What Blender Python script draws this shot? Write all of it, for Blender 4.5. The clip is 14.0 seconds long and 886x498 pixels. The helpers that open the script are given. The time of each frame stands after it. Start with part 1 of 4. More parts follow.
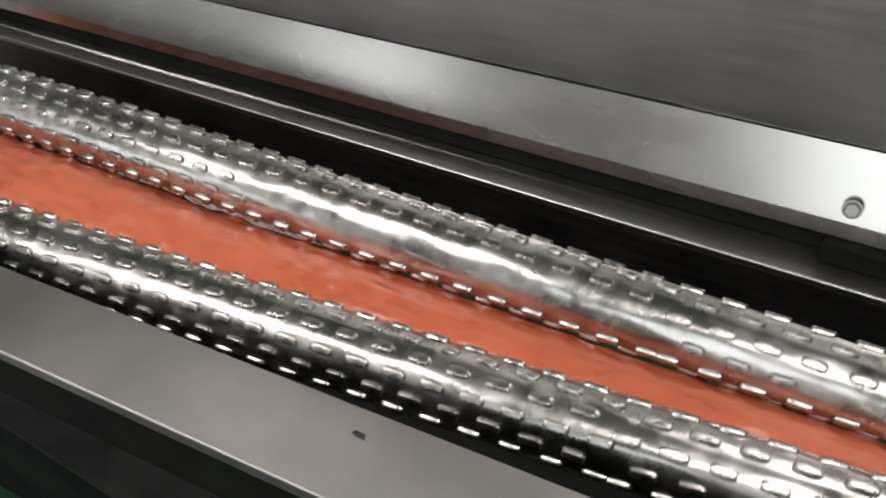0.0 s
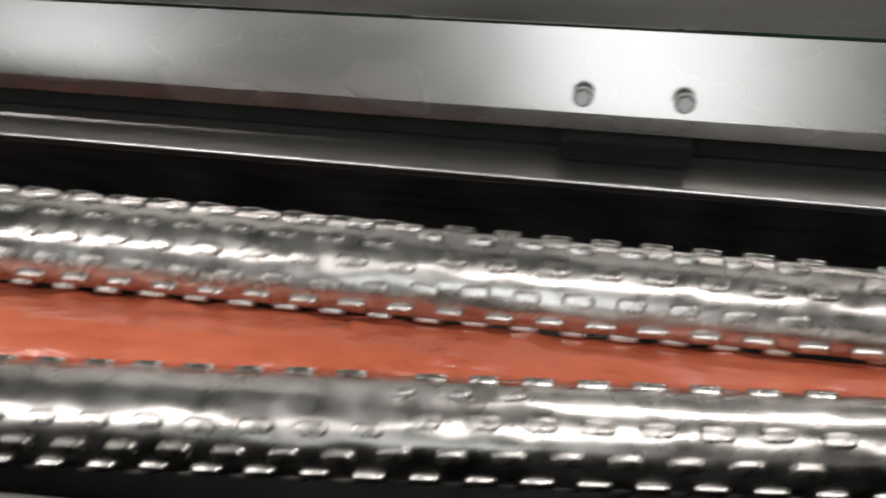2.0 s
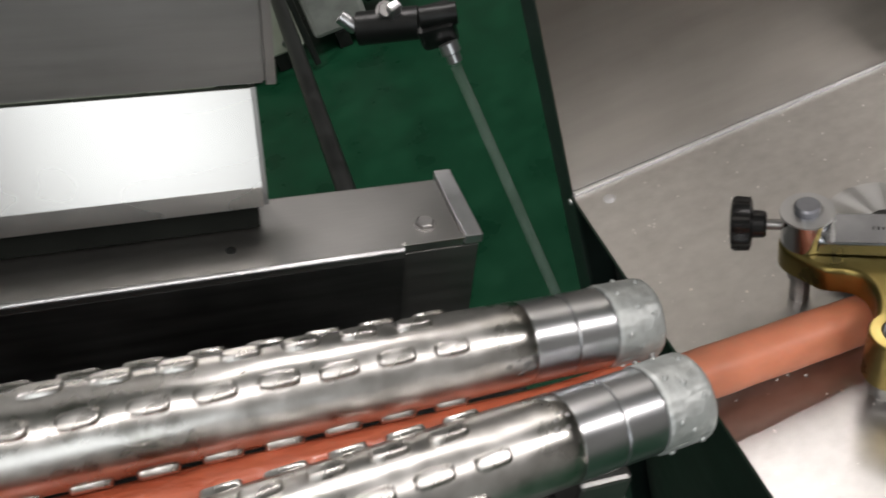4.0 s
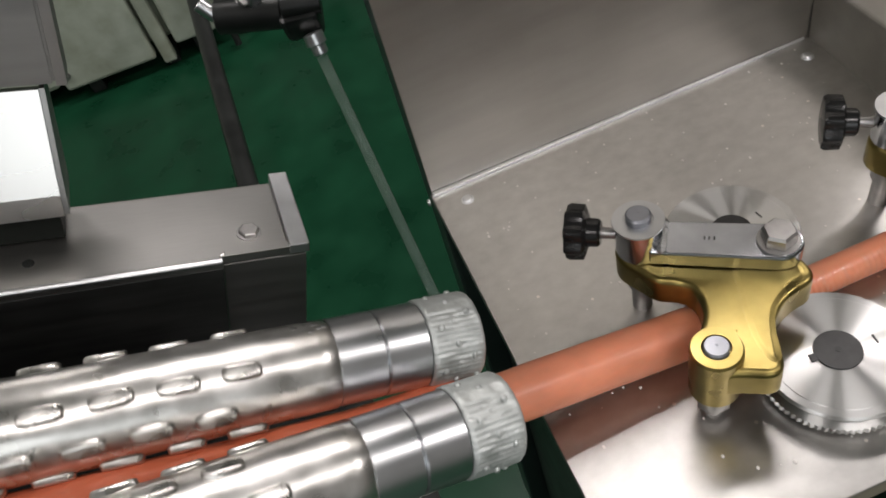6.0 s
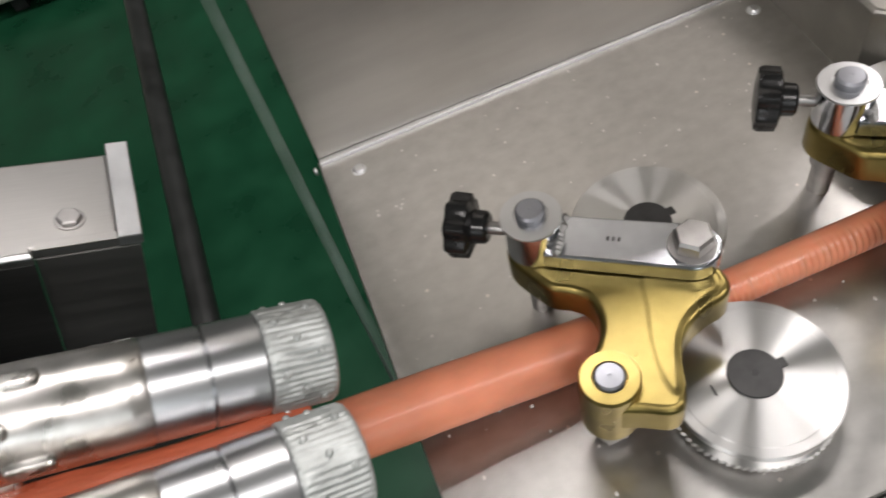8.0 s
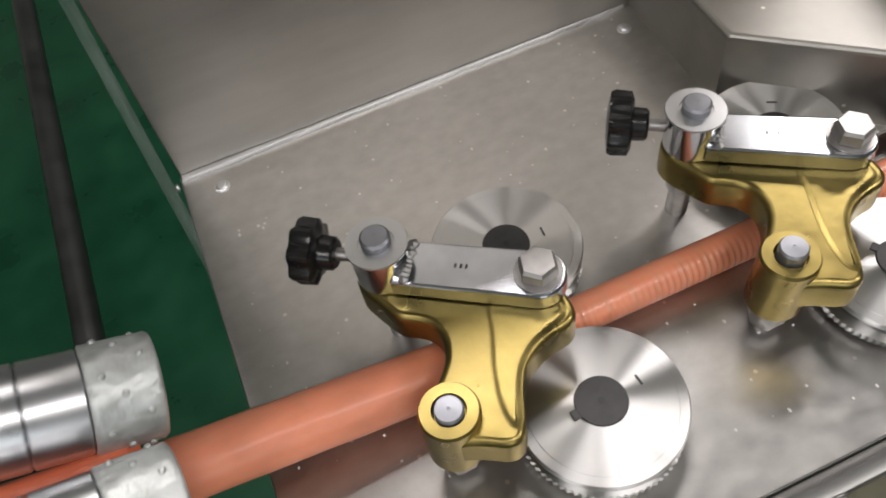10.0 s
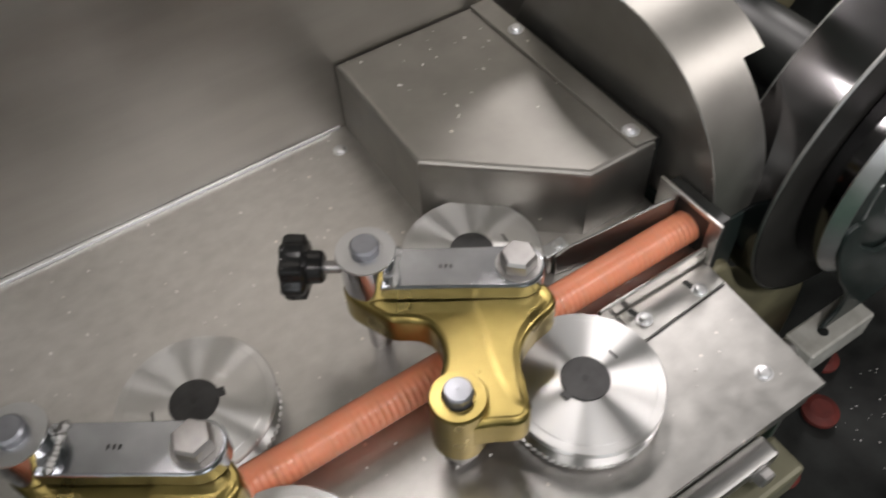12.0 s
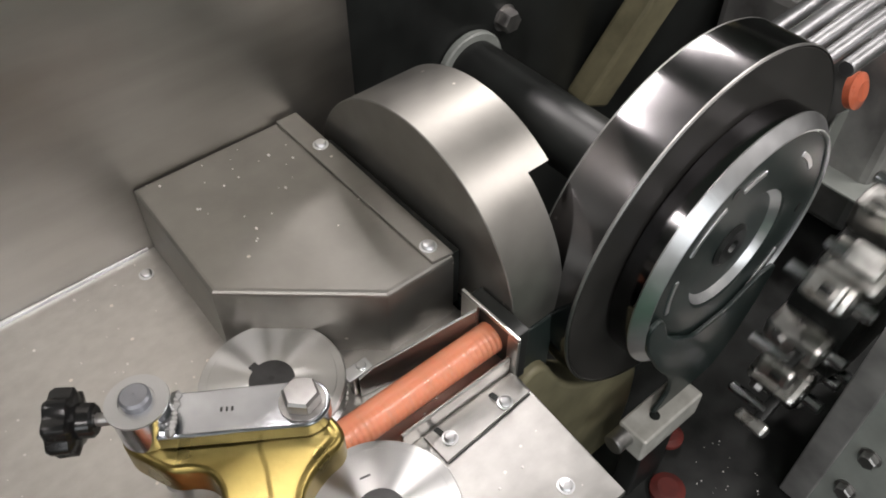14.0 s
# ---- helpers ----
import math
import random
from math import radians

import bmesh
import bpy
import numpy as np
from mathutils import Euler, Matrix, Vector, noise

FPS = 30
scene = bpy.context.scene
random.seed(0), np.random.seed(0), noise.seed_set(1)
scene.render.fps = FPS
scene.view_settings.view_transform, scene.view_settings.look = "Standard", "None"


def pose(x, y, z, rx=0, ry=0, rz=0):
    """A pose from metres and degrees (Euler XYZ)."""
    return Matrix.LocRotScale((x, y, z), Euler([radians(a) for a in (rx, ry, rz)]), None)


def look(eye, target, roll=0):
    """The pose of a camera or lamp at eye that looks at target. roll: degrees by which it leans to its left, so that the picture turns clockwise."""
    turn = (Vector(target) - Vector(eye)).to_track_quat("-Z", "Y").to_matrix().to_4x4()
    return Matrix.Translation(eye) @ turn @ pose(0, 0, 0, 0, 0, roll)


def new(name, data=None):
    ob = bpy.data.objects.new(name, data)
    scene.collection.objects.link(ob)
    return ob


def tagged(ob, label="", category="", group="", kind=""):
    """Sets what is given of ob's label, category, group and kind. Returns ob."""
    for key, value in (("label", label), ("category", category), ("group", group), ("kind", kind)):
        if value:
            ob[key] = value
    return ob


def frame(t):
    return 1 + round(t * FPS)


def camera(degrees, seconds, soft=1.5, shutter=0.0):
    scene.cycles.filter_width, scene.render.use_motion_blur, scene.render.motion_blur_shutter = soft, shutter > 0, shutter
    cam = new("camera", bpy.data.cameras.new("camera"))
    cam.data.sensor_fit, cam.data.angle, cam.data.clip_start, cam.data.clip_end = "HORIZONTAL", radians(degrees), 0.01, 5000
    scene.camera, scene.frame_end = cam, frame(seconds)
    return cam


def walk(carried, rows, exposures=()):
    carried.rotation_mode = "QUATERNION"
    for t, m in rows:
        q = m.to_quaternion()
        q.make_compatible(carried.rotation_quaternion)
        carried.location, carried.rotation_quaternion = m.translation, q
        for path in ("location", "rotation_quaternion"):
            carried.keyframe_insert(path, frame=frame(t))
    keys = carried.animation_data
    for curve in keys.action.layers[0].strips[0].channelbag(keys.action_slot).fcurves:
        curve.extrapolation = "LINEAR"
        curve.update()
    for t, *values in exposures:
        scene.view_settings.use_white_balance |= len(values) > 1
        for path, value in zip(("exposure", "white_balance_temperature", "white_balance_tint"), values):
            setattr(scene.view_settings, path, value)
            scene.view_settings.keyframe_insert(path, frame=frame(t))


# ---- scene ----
cam = camera(57.7, 14.0, soft=1.8, shutter=0.4)
PATH = [
    (0, (-0.5205, -0.8351, 1.8001), (-1.5404, 0.1655, 1.08), -23.3),
    (0.5, (-0.5570, -0.8270, 1.7900), (-1.5490, 0.1945, 1.0595), -26.05),
    (1, (-0.5785, -0.7788, 1.7908), (-1.5745, 0.2069, 1.0186), -30.94),
    (1.5, (-0.5597, -0.7431, 1.7566), (-1.4617, 0.2676, 0.9052), -31.48),
    (2, (-0.548, -0.6980, 1.7270), (-1.2175, 0.3710, 0.7430), -30.0),
    (2.5, (-0.4545, -0.6236, 1.6617), (-0.8628, 0.4711, 0.5686), -27.49),
    (3, (-0.34, -0.62, 1.583), (-0.582, 0.841, 0.238), -24.4),
    (3.5, (-0.277, -0.614, 1.554), (-0.352, 0.828, 0.169), -22.8),
    (4, (-0.214, -0.596, 1.525), (-0.152, 0.816, 0.109), -20.9),
    (6.5, (-0.101, -0.589, 1.492), (0.039, 0.748, 0.011), -18.6),
    (7, (-0.102, -0.587, 1.489), (0.03, 0.746, 0.005), -18.7),
    (7.5, (-0.082, -0.562, 1.464), (0.031, 0.713, -0.073), -18.7),
    (8, (-0.007, -0.512, 1.431), (0.129, 0.675, -0.173), -17.3),
    (8.2, (0.0118, -0.5108, 1.4288), (0.1631, 0.6625, -0.1851), -16.65),
    (10.5, (0.074, -0.51, 1.422), (0.424, 0.591, -0.21), -9.3),
    (11, (0.113, -0.511, 1.426), (0.546, 0.584, -0.191), -7.6),
    (11.5, (0.154, -0.517, 1.427), (0.673, 0.581, -0.162), -5.9),
    (12, (0.2, -0.522, 1.43), (0.831, 0.557, -0.131), -3.7),
    (12.5, (0.246, -0.53, 1.44), (0.999, 0.519, -0.088), -1.3),
    (13, (0.277, -0.537, 1.448), (1.107, 0.493, -0.052), -0.3),
    (13.5, (0.29, -0.539, 1.452), (1.158, 0.492, -0.026), 0.1),
    (14, (0.297, -0.541, 1.455), (1.172, 0.496, -0.014), 0.2),
]
EXPOSURE = [(0, 0.38), (1.5, 0.38), (2.2, 0.33), (4.0, 0.42), (6.5, 0.42), (8.0, 0.62), (10.5, 0.44), (11.5, 0.40), (12.5, 0.66), (13.0, 0.74), (14.0, 0.79)]
walk(cam, [(t, look(e, g, r)) for t, e, g, r in PATH], EXPOSURE)

# ---- world and lamps ----
world = bpy.data.worlds.new("hall")
scene.world = world
world.use_nodes = True
world.node_tree.nodes["Background"].inputs[0].default_value = (0.75, 0.8, 0.85, 1)
world.node_tree.nodes["Background"].inputs[1].default_value = 0.03


def lamp(name, eye, target, sx, sy, watts, colour=(1, 0.93, 0.915)):
    data = bpy.data.lights.new(name, "AREA")
    data.shape, data.size, data.size_y, data.energy, data.color = "RECTANGLE", sx, sy, watts, colour
    ob = new(name, data)
    ob.matrix_world = look(eye, target)
    return ob


# ceiling tubes; the stronger pair at x 2.8 is added to brighten the drive side
CEIL = 3.4
TUBES = [(-2.3, 0.85), (0.6, 1.0), (2.8, 1.3), (-1.6, -1.6), (0.6, -1.6), (2.8, -1.6)]
for lx, ly in TUBES:
    lamp("tube_lamp", (lx, ly, CEIL - 0.13), (lx, ly, 0), 1.3, 0.22, (40 if lx > 2 else 26 if lx < -1 else 28) if ly > 0 else 38 if lx > 2 else 18)
# daylight in the window openings of the front wall
WINDOWS = [(-5.3, 0.9, 15), (-3.6, 1.2, 17), (-0.3, 1.15, 12.5)]
for wx, ww, watts in WINDOWS:
    lamp("window_light", (wx, -3.46, 2.2), (wx, 0, 2.2), ww, 1.8, watts, (0.95, 0.98, 1.0))


# ---- materials ----
def material(name, base, rough=0.5, metal=0.0, var=0.12, scale=40.0, bump=0.15, stretch=(1, 1, 1), spots=0.0, sub=0.0, aniso=0.0,
             coat=0.0, rvar=0.15, dist=0.001, tint=None, spec=0.5, detail=6):
    m = bpy.data.materials.new(name)
    m.use_nodes = True
    nt = m.node_tree
    b = nt.nodes["Principled BSDF"]
    b.inputs["Metallic"].default_value = metal
    b.inputs["Specular IOR Level"].default_value = spec
    tc = nt.nodes.new("ShaderNodeTexCoord")
    mp = nt.nodes.new("ShaderNodeMapping")
    mp.inputs["Scale"].default_value = stretch
    nt.links.new(tc.outputs["Object"], mp.inputs[0])
    fine = nt.nodes.new("ShaderNodeTexNoise")
    fine.inputs["Scale"].default_value = scale
    fine.inputs["Detail"].default_value = detail
    nt.links.new(mp.outputs[0], fine.inputs["Vector"])
    large = nt.nodes.new("ShaderNodeTexNoise")
    large.inputs["Scale"].default_value = 9
    large.inputs["Detail"].default_value = min(4, detail)
    nt.links.new(mp.outputs[0] if stretch[2] == 0 else tc.outputs["Object"], large.inputs["Vector"])
    mix = nt.nodes.new("ShaderNodeMath")
    mix.operation = "ADD"
    nt.links.new(fine.outputs[0], mix.inputs[0])
    nt.links.new(large.outputs[0], mix.inputs[1])
    ramp = nt.nodes.new("ShaderNodeMapRange")
    ramp.inputs["From Min"].default_value, ramp.inputs["From Max"].default_value = 0.6, 1.4
    nt.links.new(mix.outputs[0], ramp.inputs["Value"])
    col = nt.nodes.new("ShaderNodeMix")
    col.data_type = "RGBA"
    dark = tint or tuple(c * (1 - 2 * var) for c in base)
    col.inputs["A"].default_value = (*dark, 1)
    col.inputs["B"].default_value = (*[min(1, c * (1 + var)) for c in base], 1)
    nt.links.new(ramp.outputs[0], col.inputs["Factor"])
    out = col.outputs["Result"]
    if spots:
        vor = nt.nodes.new("ShaderNodeTexVoronoi")
        vor.inputs["Scale"].default_value = 34
        nt.links.new(tc.outputs["Object"], vor.inputs["Vector"])
        less = nt.nodes.new("ShaderNodeMath")
        less.operation = "LESS_THAN"
        less.inputs[1].default_value = 0.055
        nt.links.new(vor.outputs["Distance"], less.inputs[0])
        gate = nt.nodes.new("ShaderNodeMath")
        gate.operation = "MULTIPLY"
        gate.inputs[1].default_value = spots
        nt.links.new(less.outputs[0], gate.inputs[0])
        sp = nt.nodes.new("ShaderNodeMix")
        sp.data_type = "RGBA"
        sp.inputs["B"].default_value = (0.85, 0.8, 0.75, 1)
        nt.links.new(gate.outputs[0], sp.inputs["Factor"])
        nt.links.new(out, sp.inputs["A"])
        out = sp.outputs["Result"]
    nt.links.new(out, b.inputs["Base Color"])
    rr = nt.nodes.new("ShaderNodeMapRange")
    rr.inputs["From Min"].default_value, rr.inputs["From Max"].default_value = 0.6, 1.4
    rr.inputs["To Min"].default_value, rr.inputs["To Max"].default_value = max(0.02, rough - rvar / 2), rough + rvar / 2
    nt.links.new(mix.outputs[0], rr.inputs["Value"])
    nt.links.new(rr.outputs[0], b.inputs["Roughness"])
    if bump:
        bp = nt.nodes.new("ShaderNodeBump")
        bp.inputs["Strength"].default_value = bump
        bp.inputs["Distance"].default_value = dist
        nt.links.new(fine.outputs[0], bp.inputs["Height"])
        nt.links.new(bp.outputs[0], b.inputs["Normal"])
        nt.links.new(bp.outputs[0], b.inputs["Coat Normal"])
    if sub:
        b.inputs["Subsurface Weight"].default_value = sub
        b.inputs["Subsurface Radius"].default_value = (0.012, 0.004, 0.002)
        b.inputs["Subsurface Scale"].default_value = 1.0
    if coat:
        b.inputs["Coat Weight"].default_value = coat
        b.inputs["Coat Roughness"].default_value = 0.12
    if aniso:
        b.inputs["Anisotropic"].default_value = aniso
        b.inputs["Anisotropic Rotation"].default_value = 0.25
        tg = nt.nodes.new("ShaderNodeTangent")
        tg.direction_type, tg.axis = "RADIAL", "Z"
        nt.links.new(tg.outputs[0], b.inputs["Tangent"])
    return m


STEEL = material("brushed_steel", (0.56, 0.55, 0.53), 0.32, 1, 0.04, 60, 0.02, (0.6, 12, 12), 0.0, dist=0.0003, rvar=0.06)
PLATE = material("worn_steel_plate", (0.55, 0.54, 0.52), 0.35, 1, 0.10, 60, 0.025, (1, 1.3, 1), 0.8, dist=0.0005, rvar=0.10)
COVER = material("cover_steel", (0.36, 0.35, 0.325), 0.44, 1, 0.11, 30, 0.02, (1, 1, 1), 0.8, dist=0.0004, rvar=0.10)
SHEET = material("satin_sheet_steel", (0.36, 0.35, 0.335), 0.50, 1, 0.14, 6, 0.0, (1, 1, 1), rvar=0.14, detail=3)
PANEL = material("satin_steel_panel", (0.41, 0.395, 0.365), 0.40, 1, 0.10, 12, 0.02, (0.5, 3, 3), 0.0, dist=0.0004, rvar=0.10)
GUARD = material("polished_guard_steel", (0.62, 0.61, 0.59), 0.27, 1, 0.05, 7, 0.0, (1, 3, 3), rvar=0.05, detail=2)
HOOD = material("hood_steel", (0.34, 0.34, 0.33), 0.42, 1, 0.08, 20, 0.05, (0.5, 6, 6), dist=0.0004)
# Rail steel darkened to carry the shade of its front face
DARKSTEEL = material("shaded_rail_steel", (0.19, 0.195, 0.19), 0.42, 1, 0.2, 20, 0.05, (0.5, 6, 6), dist=0.0004)
DRUM = material("roller_steel", (0.72, 0.71, 0.69), 0.29, 1, 0.16, 45, 0.30, (1, 1, 1), rvar=0.24, dist=0.002, tint=(0.34, 0.33, 0.30))
COLLAR = material("turned_collar_steel", (0.60, 0.615, 0.63), 0.30, 1, 0.06, 20, 0.0, (1, 1, 1), rvar=0.08)
ZINC = material("zinc_cap", (0.58, 0.61, 0.60), 0.46, 0.6, 0.30, 60, 0.9, dist=0.003, tint=(0.34, 0.36, 0.35))
CHROME = material("plated_steel", (0.55, 0.56, 0.58), 0.14, 1, 0.08, 30, 0.02, rvar=0.05, dist=0.0005)
ARM = material("dull_plated_arm", (0.50, 0.52, 0.55), 0.20, 1, 0.22, 28, 0.06, rvar=0.12, dist=0.0006)
BOLT = material("bolt_steel", (0.45, 0.44, 0.43), 0.42, 1, 0.18, 80, 0.12, rvar=0.16)
SATIN = material("satin_machined_steel", (0.6, 0.61, 0.62), 0.42, 1, 0.06, 40, 0.05)
BRASS = material("cast_brass", (0.34, 0.265, 0.088), 0.34, 1, 0.18, 45, 0.28, rvar=0.26, dist=0.0014, tint=(0.20, 0.155, 0.055))
ALU = material("turned_aluminium", (0.62, 0.62, 0.61), 0.35, 1, 0.06, 20, 0.0, (1, 1, 1), aniso=1.0, rvar=0.05, detail=1)
HUB = material("blackened_hub", (0.06, 0.06, 0.06), 0.45, 0.6, 0.2, 80, 0.1)
PLASTIC = material("black_plastic", (0.012, 0.012, 0.012), 0.25, 0, 0.2, 80, 0.05)
PIN = material("grey_pin", (0.33, 0.34, 0.37), 0.40, 0.75, 0.14, 60, 0.05)
CANDY = material("orange_candy", (0.76, 0.20, 0.10), 0.34, 0, 0.08, 70, 0.9, (1, 1, 0.35), sub=0.08, dist=0.003, rvar=0.35, tint=(0.60, 0.14, 0.068), coat=0.85)
ROPE = material("orange_rope", (0.82, 0.30, 0.17), 0.48, 0, 0.10, 60, 0.35, (1, 1, 0.6), sub=0.25, dist=0.0015, rvar=0.25, coat=0.12)
RIMFACE = material("dull_rim_face", (0.030, 0.029, 0.027), 0.5, 0, 0.3, 14, 0.06, spec=0.2)
SEGMENT = material("orange_rope_marked", (0.82, 0.30, 0.17), 0.40, 0, 0.06, 70, 0.1, (1, 1, 0), sub=0.25, dist=0.001, rvar=0.2, coat=0.3, detail=2)
CRUMB = material("pale_candy_crumb", (0.84, 0.81, 0.78), 0.5, 0, 0.15, 90, 0.1)
# Black paint; also stands for shade in the trough, holes and openings
BLACK = material("black_paint_and_shade", (0.017, 0.019, 0.018), 0.38, 0, 0.3, 20, 0.08)
# Oily steel of the tray, darkened to serve for parts in shade too
SHADOW = material("oily_shaded_steel", (0.035, 0.037, 0.036), 0.40, 0.5, 0.4, 18, 0.2, dist=0.002)
TEAL = material("dark_green_enamel", (0.017, 0.026, 0.024), 0.36, 0, 0.25, 14, 0.06, spec=0.5)
BRIGHT = material("bright_machined_steel", (0.80, 0.81, 0.82), 0.35, 1, 0.10, 40, 0.05)
GREYGREEN = material("grey_green_enamel", (0.34, 0.365, 0.34), 0.4, 0, 0.18, 20, 0.06)
OLIVE = material("olive_casting", (0.17, 0.165, 0.11), 0.45, 0.2, 0.2, 30, 0.2)
DISC = material("blued_steel_disc", (0.19, 0.185, 0.19), 0.12, 1, 0.15, 20, 0.0, rvar=0.05)
# Near-black for the hinge block and for faces that lie in shade
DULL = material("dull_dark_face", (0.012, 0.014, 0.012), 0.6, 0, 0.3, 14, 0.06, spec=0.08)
CASTING = material("olive_grey_casting", (0.25, 0.23, 0.14), 0.5, 0.1, 0.25, 30, 0.25)
PALEGREY = material("pale_grey_casting", (0.42, 0.42, 0.41), 0.4, 0.5, 0.25, 18, 0.15)
WORN = material("worn_bright_die_steel", (0.78, 0.77, 0.74), 0.30, 1, 0.3, 35, 0.3, rvar=0.3, dist=0.002, tint=(0.30, 0.28, 0.26))
# Fallen candy's orange, darkened for the shade it lies in
CANDY_SHADE = material("shaded_candy", (0.15, 0.024, 0.018), 0.7, 0, 0.3, 60, 0.4)
FLOOR = material("green_floor_paint", (0.008, 0.056, 0.026), 0.32, 0, 0.2, 6, 0.06, rvar=0.2, dist=0.002, spec=0.25)
PALE = material("pale_green_enamel", (0.42, 0.47, 0.40), 0.45, 0, 0.12, 12, 0.1, tint=(0.25, 0.27, 0.2))
WALL = material("hall_wall_paint", (0.34, 0.335, 0.32), 0.6, 0, 0.06, 5, 0.05)
CEILING = material("hall_ceiling_paint", (0.55, 0.545, 0.52), 0.6, 0, 0.06, 5, 0.05)
CLEAR = material("clear_plastic_tube", (0.80, 0.90, 0.84), 0.14, 0, 0.05, 30, 0.05)
CLEAR.node_tree.nodes["Principled BSDF"].inputs["Transmission Weight"].default_value = 0.9
CLEAR.node_tree.nodes["Principled BSDF"].inputs["IOR"].default_value = 1.3
BLOCK = material("pale_worn_block", (0.62, 0.62, 0.58), 0.40, 0.25, 0.25, 40, 0.15, tint=(0.34, 0.33, 0.29))


# ---- mesh helpers ----
def finish(bm, angle=0.5):
    bm.normal_update()
    for f in bm.faces:
        f.smooth = len(f.verts) < 5
    for e in bm.edges:
        if len(e.link_faces) != 2:
            continue
        p, q = sorted(f.calc_area() for f in e.link_faces)
        big = angle < 1 and (any(len(f.verts) > 4 for f in e.link_faces) or q > 6 * p)
        if e.calc_face_angle(0) > angle or (big and e.calc_face_angle(0) > 0.12):
            e.smooth = False


def part(name, bm, mat, parent=None, label="", m=None, angle=0.5):
    finish(bm, angle)
    me = bpy.data.meshes.new(name)
    bm.to_mesh(me)
    bm.free()
    me.materials.append(mat)
    ob = new(name, me)
    ob.parent = parent
    if m is not None:
        ob.matrix_basis = m
    if label:
        ob["label"] = label
    return ob


def flat(ob):
    """Folded sheet: every face stays plane."""
    for f in ob.data.polygons:
        f.use_smooth = False
    return ob


def thing(name, label, category, m=None, group="", kind=""):
    ob = new(name)
    ob.empty_display_size = 0.02
    if m is not None:
        ob.matrix_basis = m
    return tagged(ob, label, category, group, kind)


def box(x0, x1, y0, y1, z0, z1, bev=0.0015, bm=None):
    bm = bm or bmesh.new()
    m = Matrix.Translation(((x0 + x1) / 2, (y0 + y1) / 2, (z0 + z1) / 2)) @ Matrix.Diagonal((x1 - x0, y1 - y0, z1 - z0, 1))
    g = bmesh.ops.create_cube(bm, size=1, matrix=m)
    if bev:
        es = list({e for v in g["verts"] for e in v.link_edges})
        bmesh.ops.bevel(bm, geom=es, offset=bev, segments=2, affect="EDGES", profile=0.5)
    return bm


def prism(poly, z0, z1, bev=0.0, bm=None):
    bm = bm or bmesh.new()
    lo = [bm.verts.new((x, y, z0)) for x, y in poly]
    hi = [bm.verts.new((x, y, z1)) for x, y in poly]
    n = len(poly)
    bm.faces.new(lo[::-1])
    top = bm.faces.new(hi)
    for i in range(n):
        bm.faces.new((lo[i], lo[(i + 1) % n], hi[(i + 1) % n], hi[i]))
    bmesh.ops.recalc_face_normals(bm, faces=bm.faces)
    if bev:
        bmesh.ops.bevel(bm, geom=list(top.edges), offset=bev, segments=3, affect="EDGES", profile=0.5)
    return bm


def cast(outline, z0, z1, inset, drop, steps=5, slope=False):
    """Solid over an outline whose top edge rolls in by inset over a height of drop."""
    bm = bmesh.new()
    k = len(outline)
    area = sum(outline[i - 1][0] * outline[i][1] - outline[i][0] * outline[i - 1][1] for i in range(k))
    pts = [Vector(p) for p in (outline if area > 0 else outline[::-1])]
    nor = []
    for i in range(k):
        d = (pts[(i + 1) % k] - pts[i]).normalized() + (pts[i] - pts[i - 1]).normalized()
        nor.append(Vector((-d.y, d.x)).normalized())
    rows = [[bm.verts.new((p.x, p.y, z0)) for p in pts]]
    for j in range(steps + 1):
        a = math.pi / 2 * j / steps
        k1, k2 = (j / steps, (1 - math.cos(2 * a)) / 2) if slope else (1 - math.cos(a), math.sin(a))
        rows.append([bm.verts.new((p.x + n.x * inset * k1, p.y + n.y * inset * k1, z1 - drop + drop * k2)) for p, n in zip(pts, nor)])
    for a, b in zip(rows, rows[1:]):
        for i in range(k):
            bm.faces.new((a[i], a[(i + 1) % k], b[(i + 1) % k], b[i]))
    bm.faces.new(rows[0][::-1])
    bm.faces.new(rows[-1])
    return bm


def even(outline, step):
    """Outline resampled at even steps and smoothed."""
    pts = [Vector(p) for p in outline]
    out = []
    for p, q in zip(pts, pts[1:] + pts[:1]):
        n = max(1, round((q - p).length / step))
        out += [p.lerp(q, i / n) for i in range(n)]
    for _ in range(7):
        out = [(out[i - 1] + out[i] * 2 + out[(i + 1) % len(out)]) / 4 for i in range(len(out))]
    return [tuple(p) for p in out]


def lathe(profile, seg=48, bm=None, radius=None, ring=False):
    """Turned solid about z from (r, z) pairs; radius(r, k) may shape the outline."""
    bm = bm or bmesh.new()
    rings = []
    for r, z in profile:
        if r < 1e-6:
            rings.append([bm.verts.new((0, 0, z))])
        else:
            rings.append([bm.verts.new((rr * math.cos(2 * math.pi * k / seg), rr * math.sin(2 * math.pi * k / seg), z))
                          for k in range(seg) for rr in [radius(r, k) if radius else r]])
    for a, b in zip(rings, rings[1:] + rings[:1] if ring else rings[1:]):
        for k in range(seg):
            q = (k + 1) % seg
            if len(a) == 1 and len(b) == 1:
                continue
            if len(a) == 1:
                bm.faces.new((a[0], b[k], b[q]))
            elif len(b) == 1:
                bm.faces.new((a[k], a[q], b[0]))
            else:
                bm.faces.new((a[k], a[q], b[q], b[k]))
    for loop, flip in ((rings[0], True), (rings[-1], False)):
        if len(loop) > 1 and not ring:
            bm.faces.new(loop[::-1] if flip else loop)
    bmesh.ops.recalc_face_normals(bm, faces=bm.faces)
    return bm


def disc(r, z0, z1, bev=0.001, seg=40):
    return lathe([(r - bev, z0), (r, z0 + bev), (r, z1 - bev), (r - bev, z1)], seg)


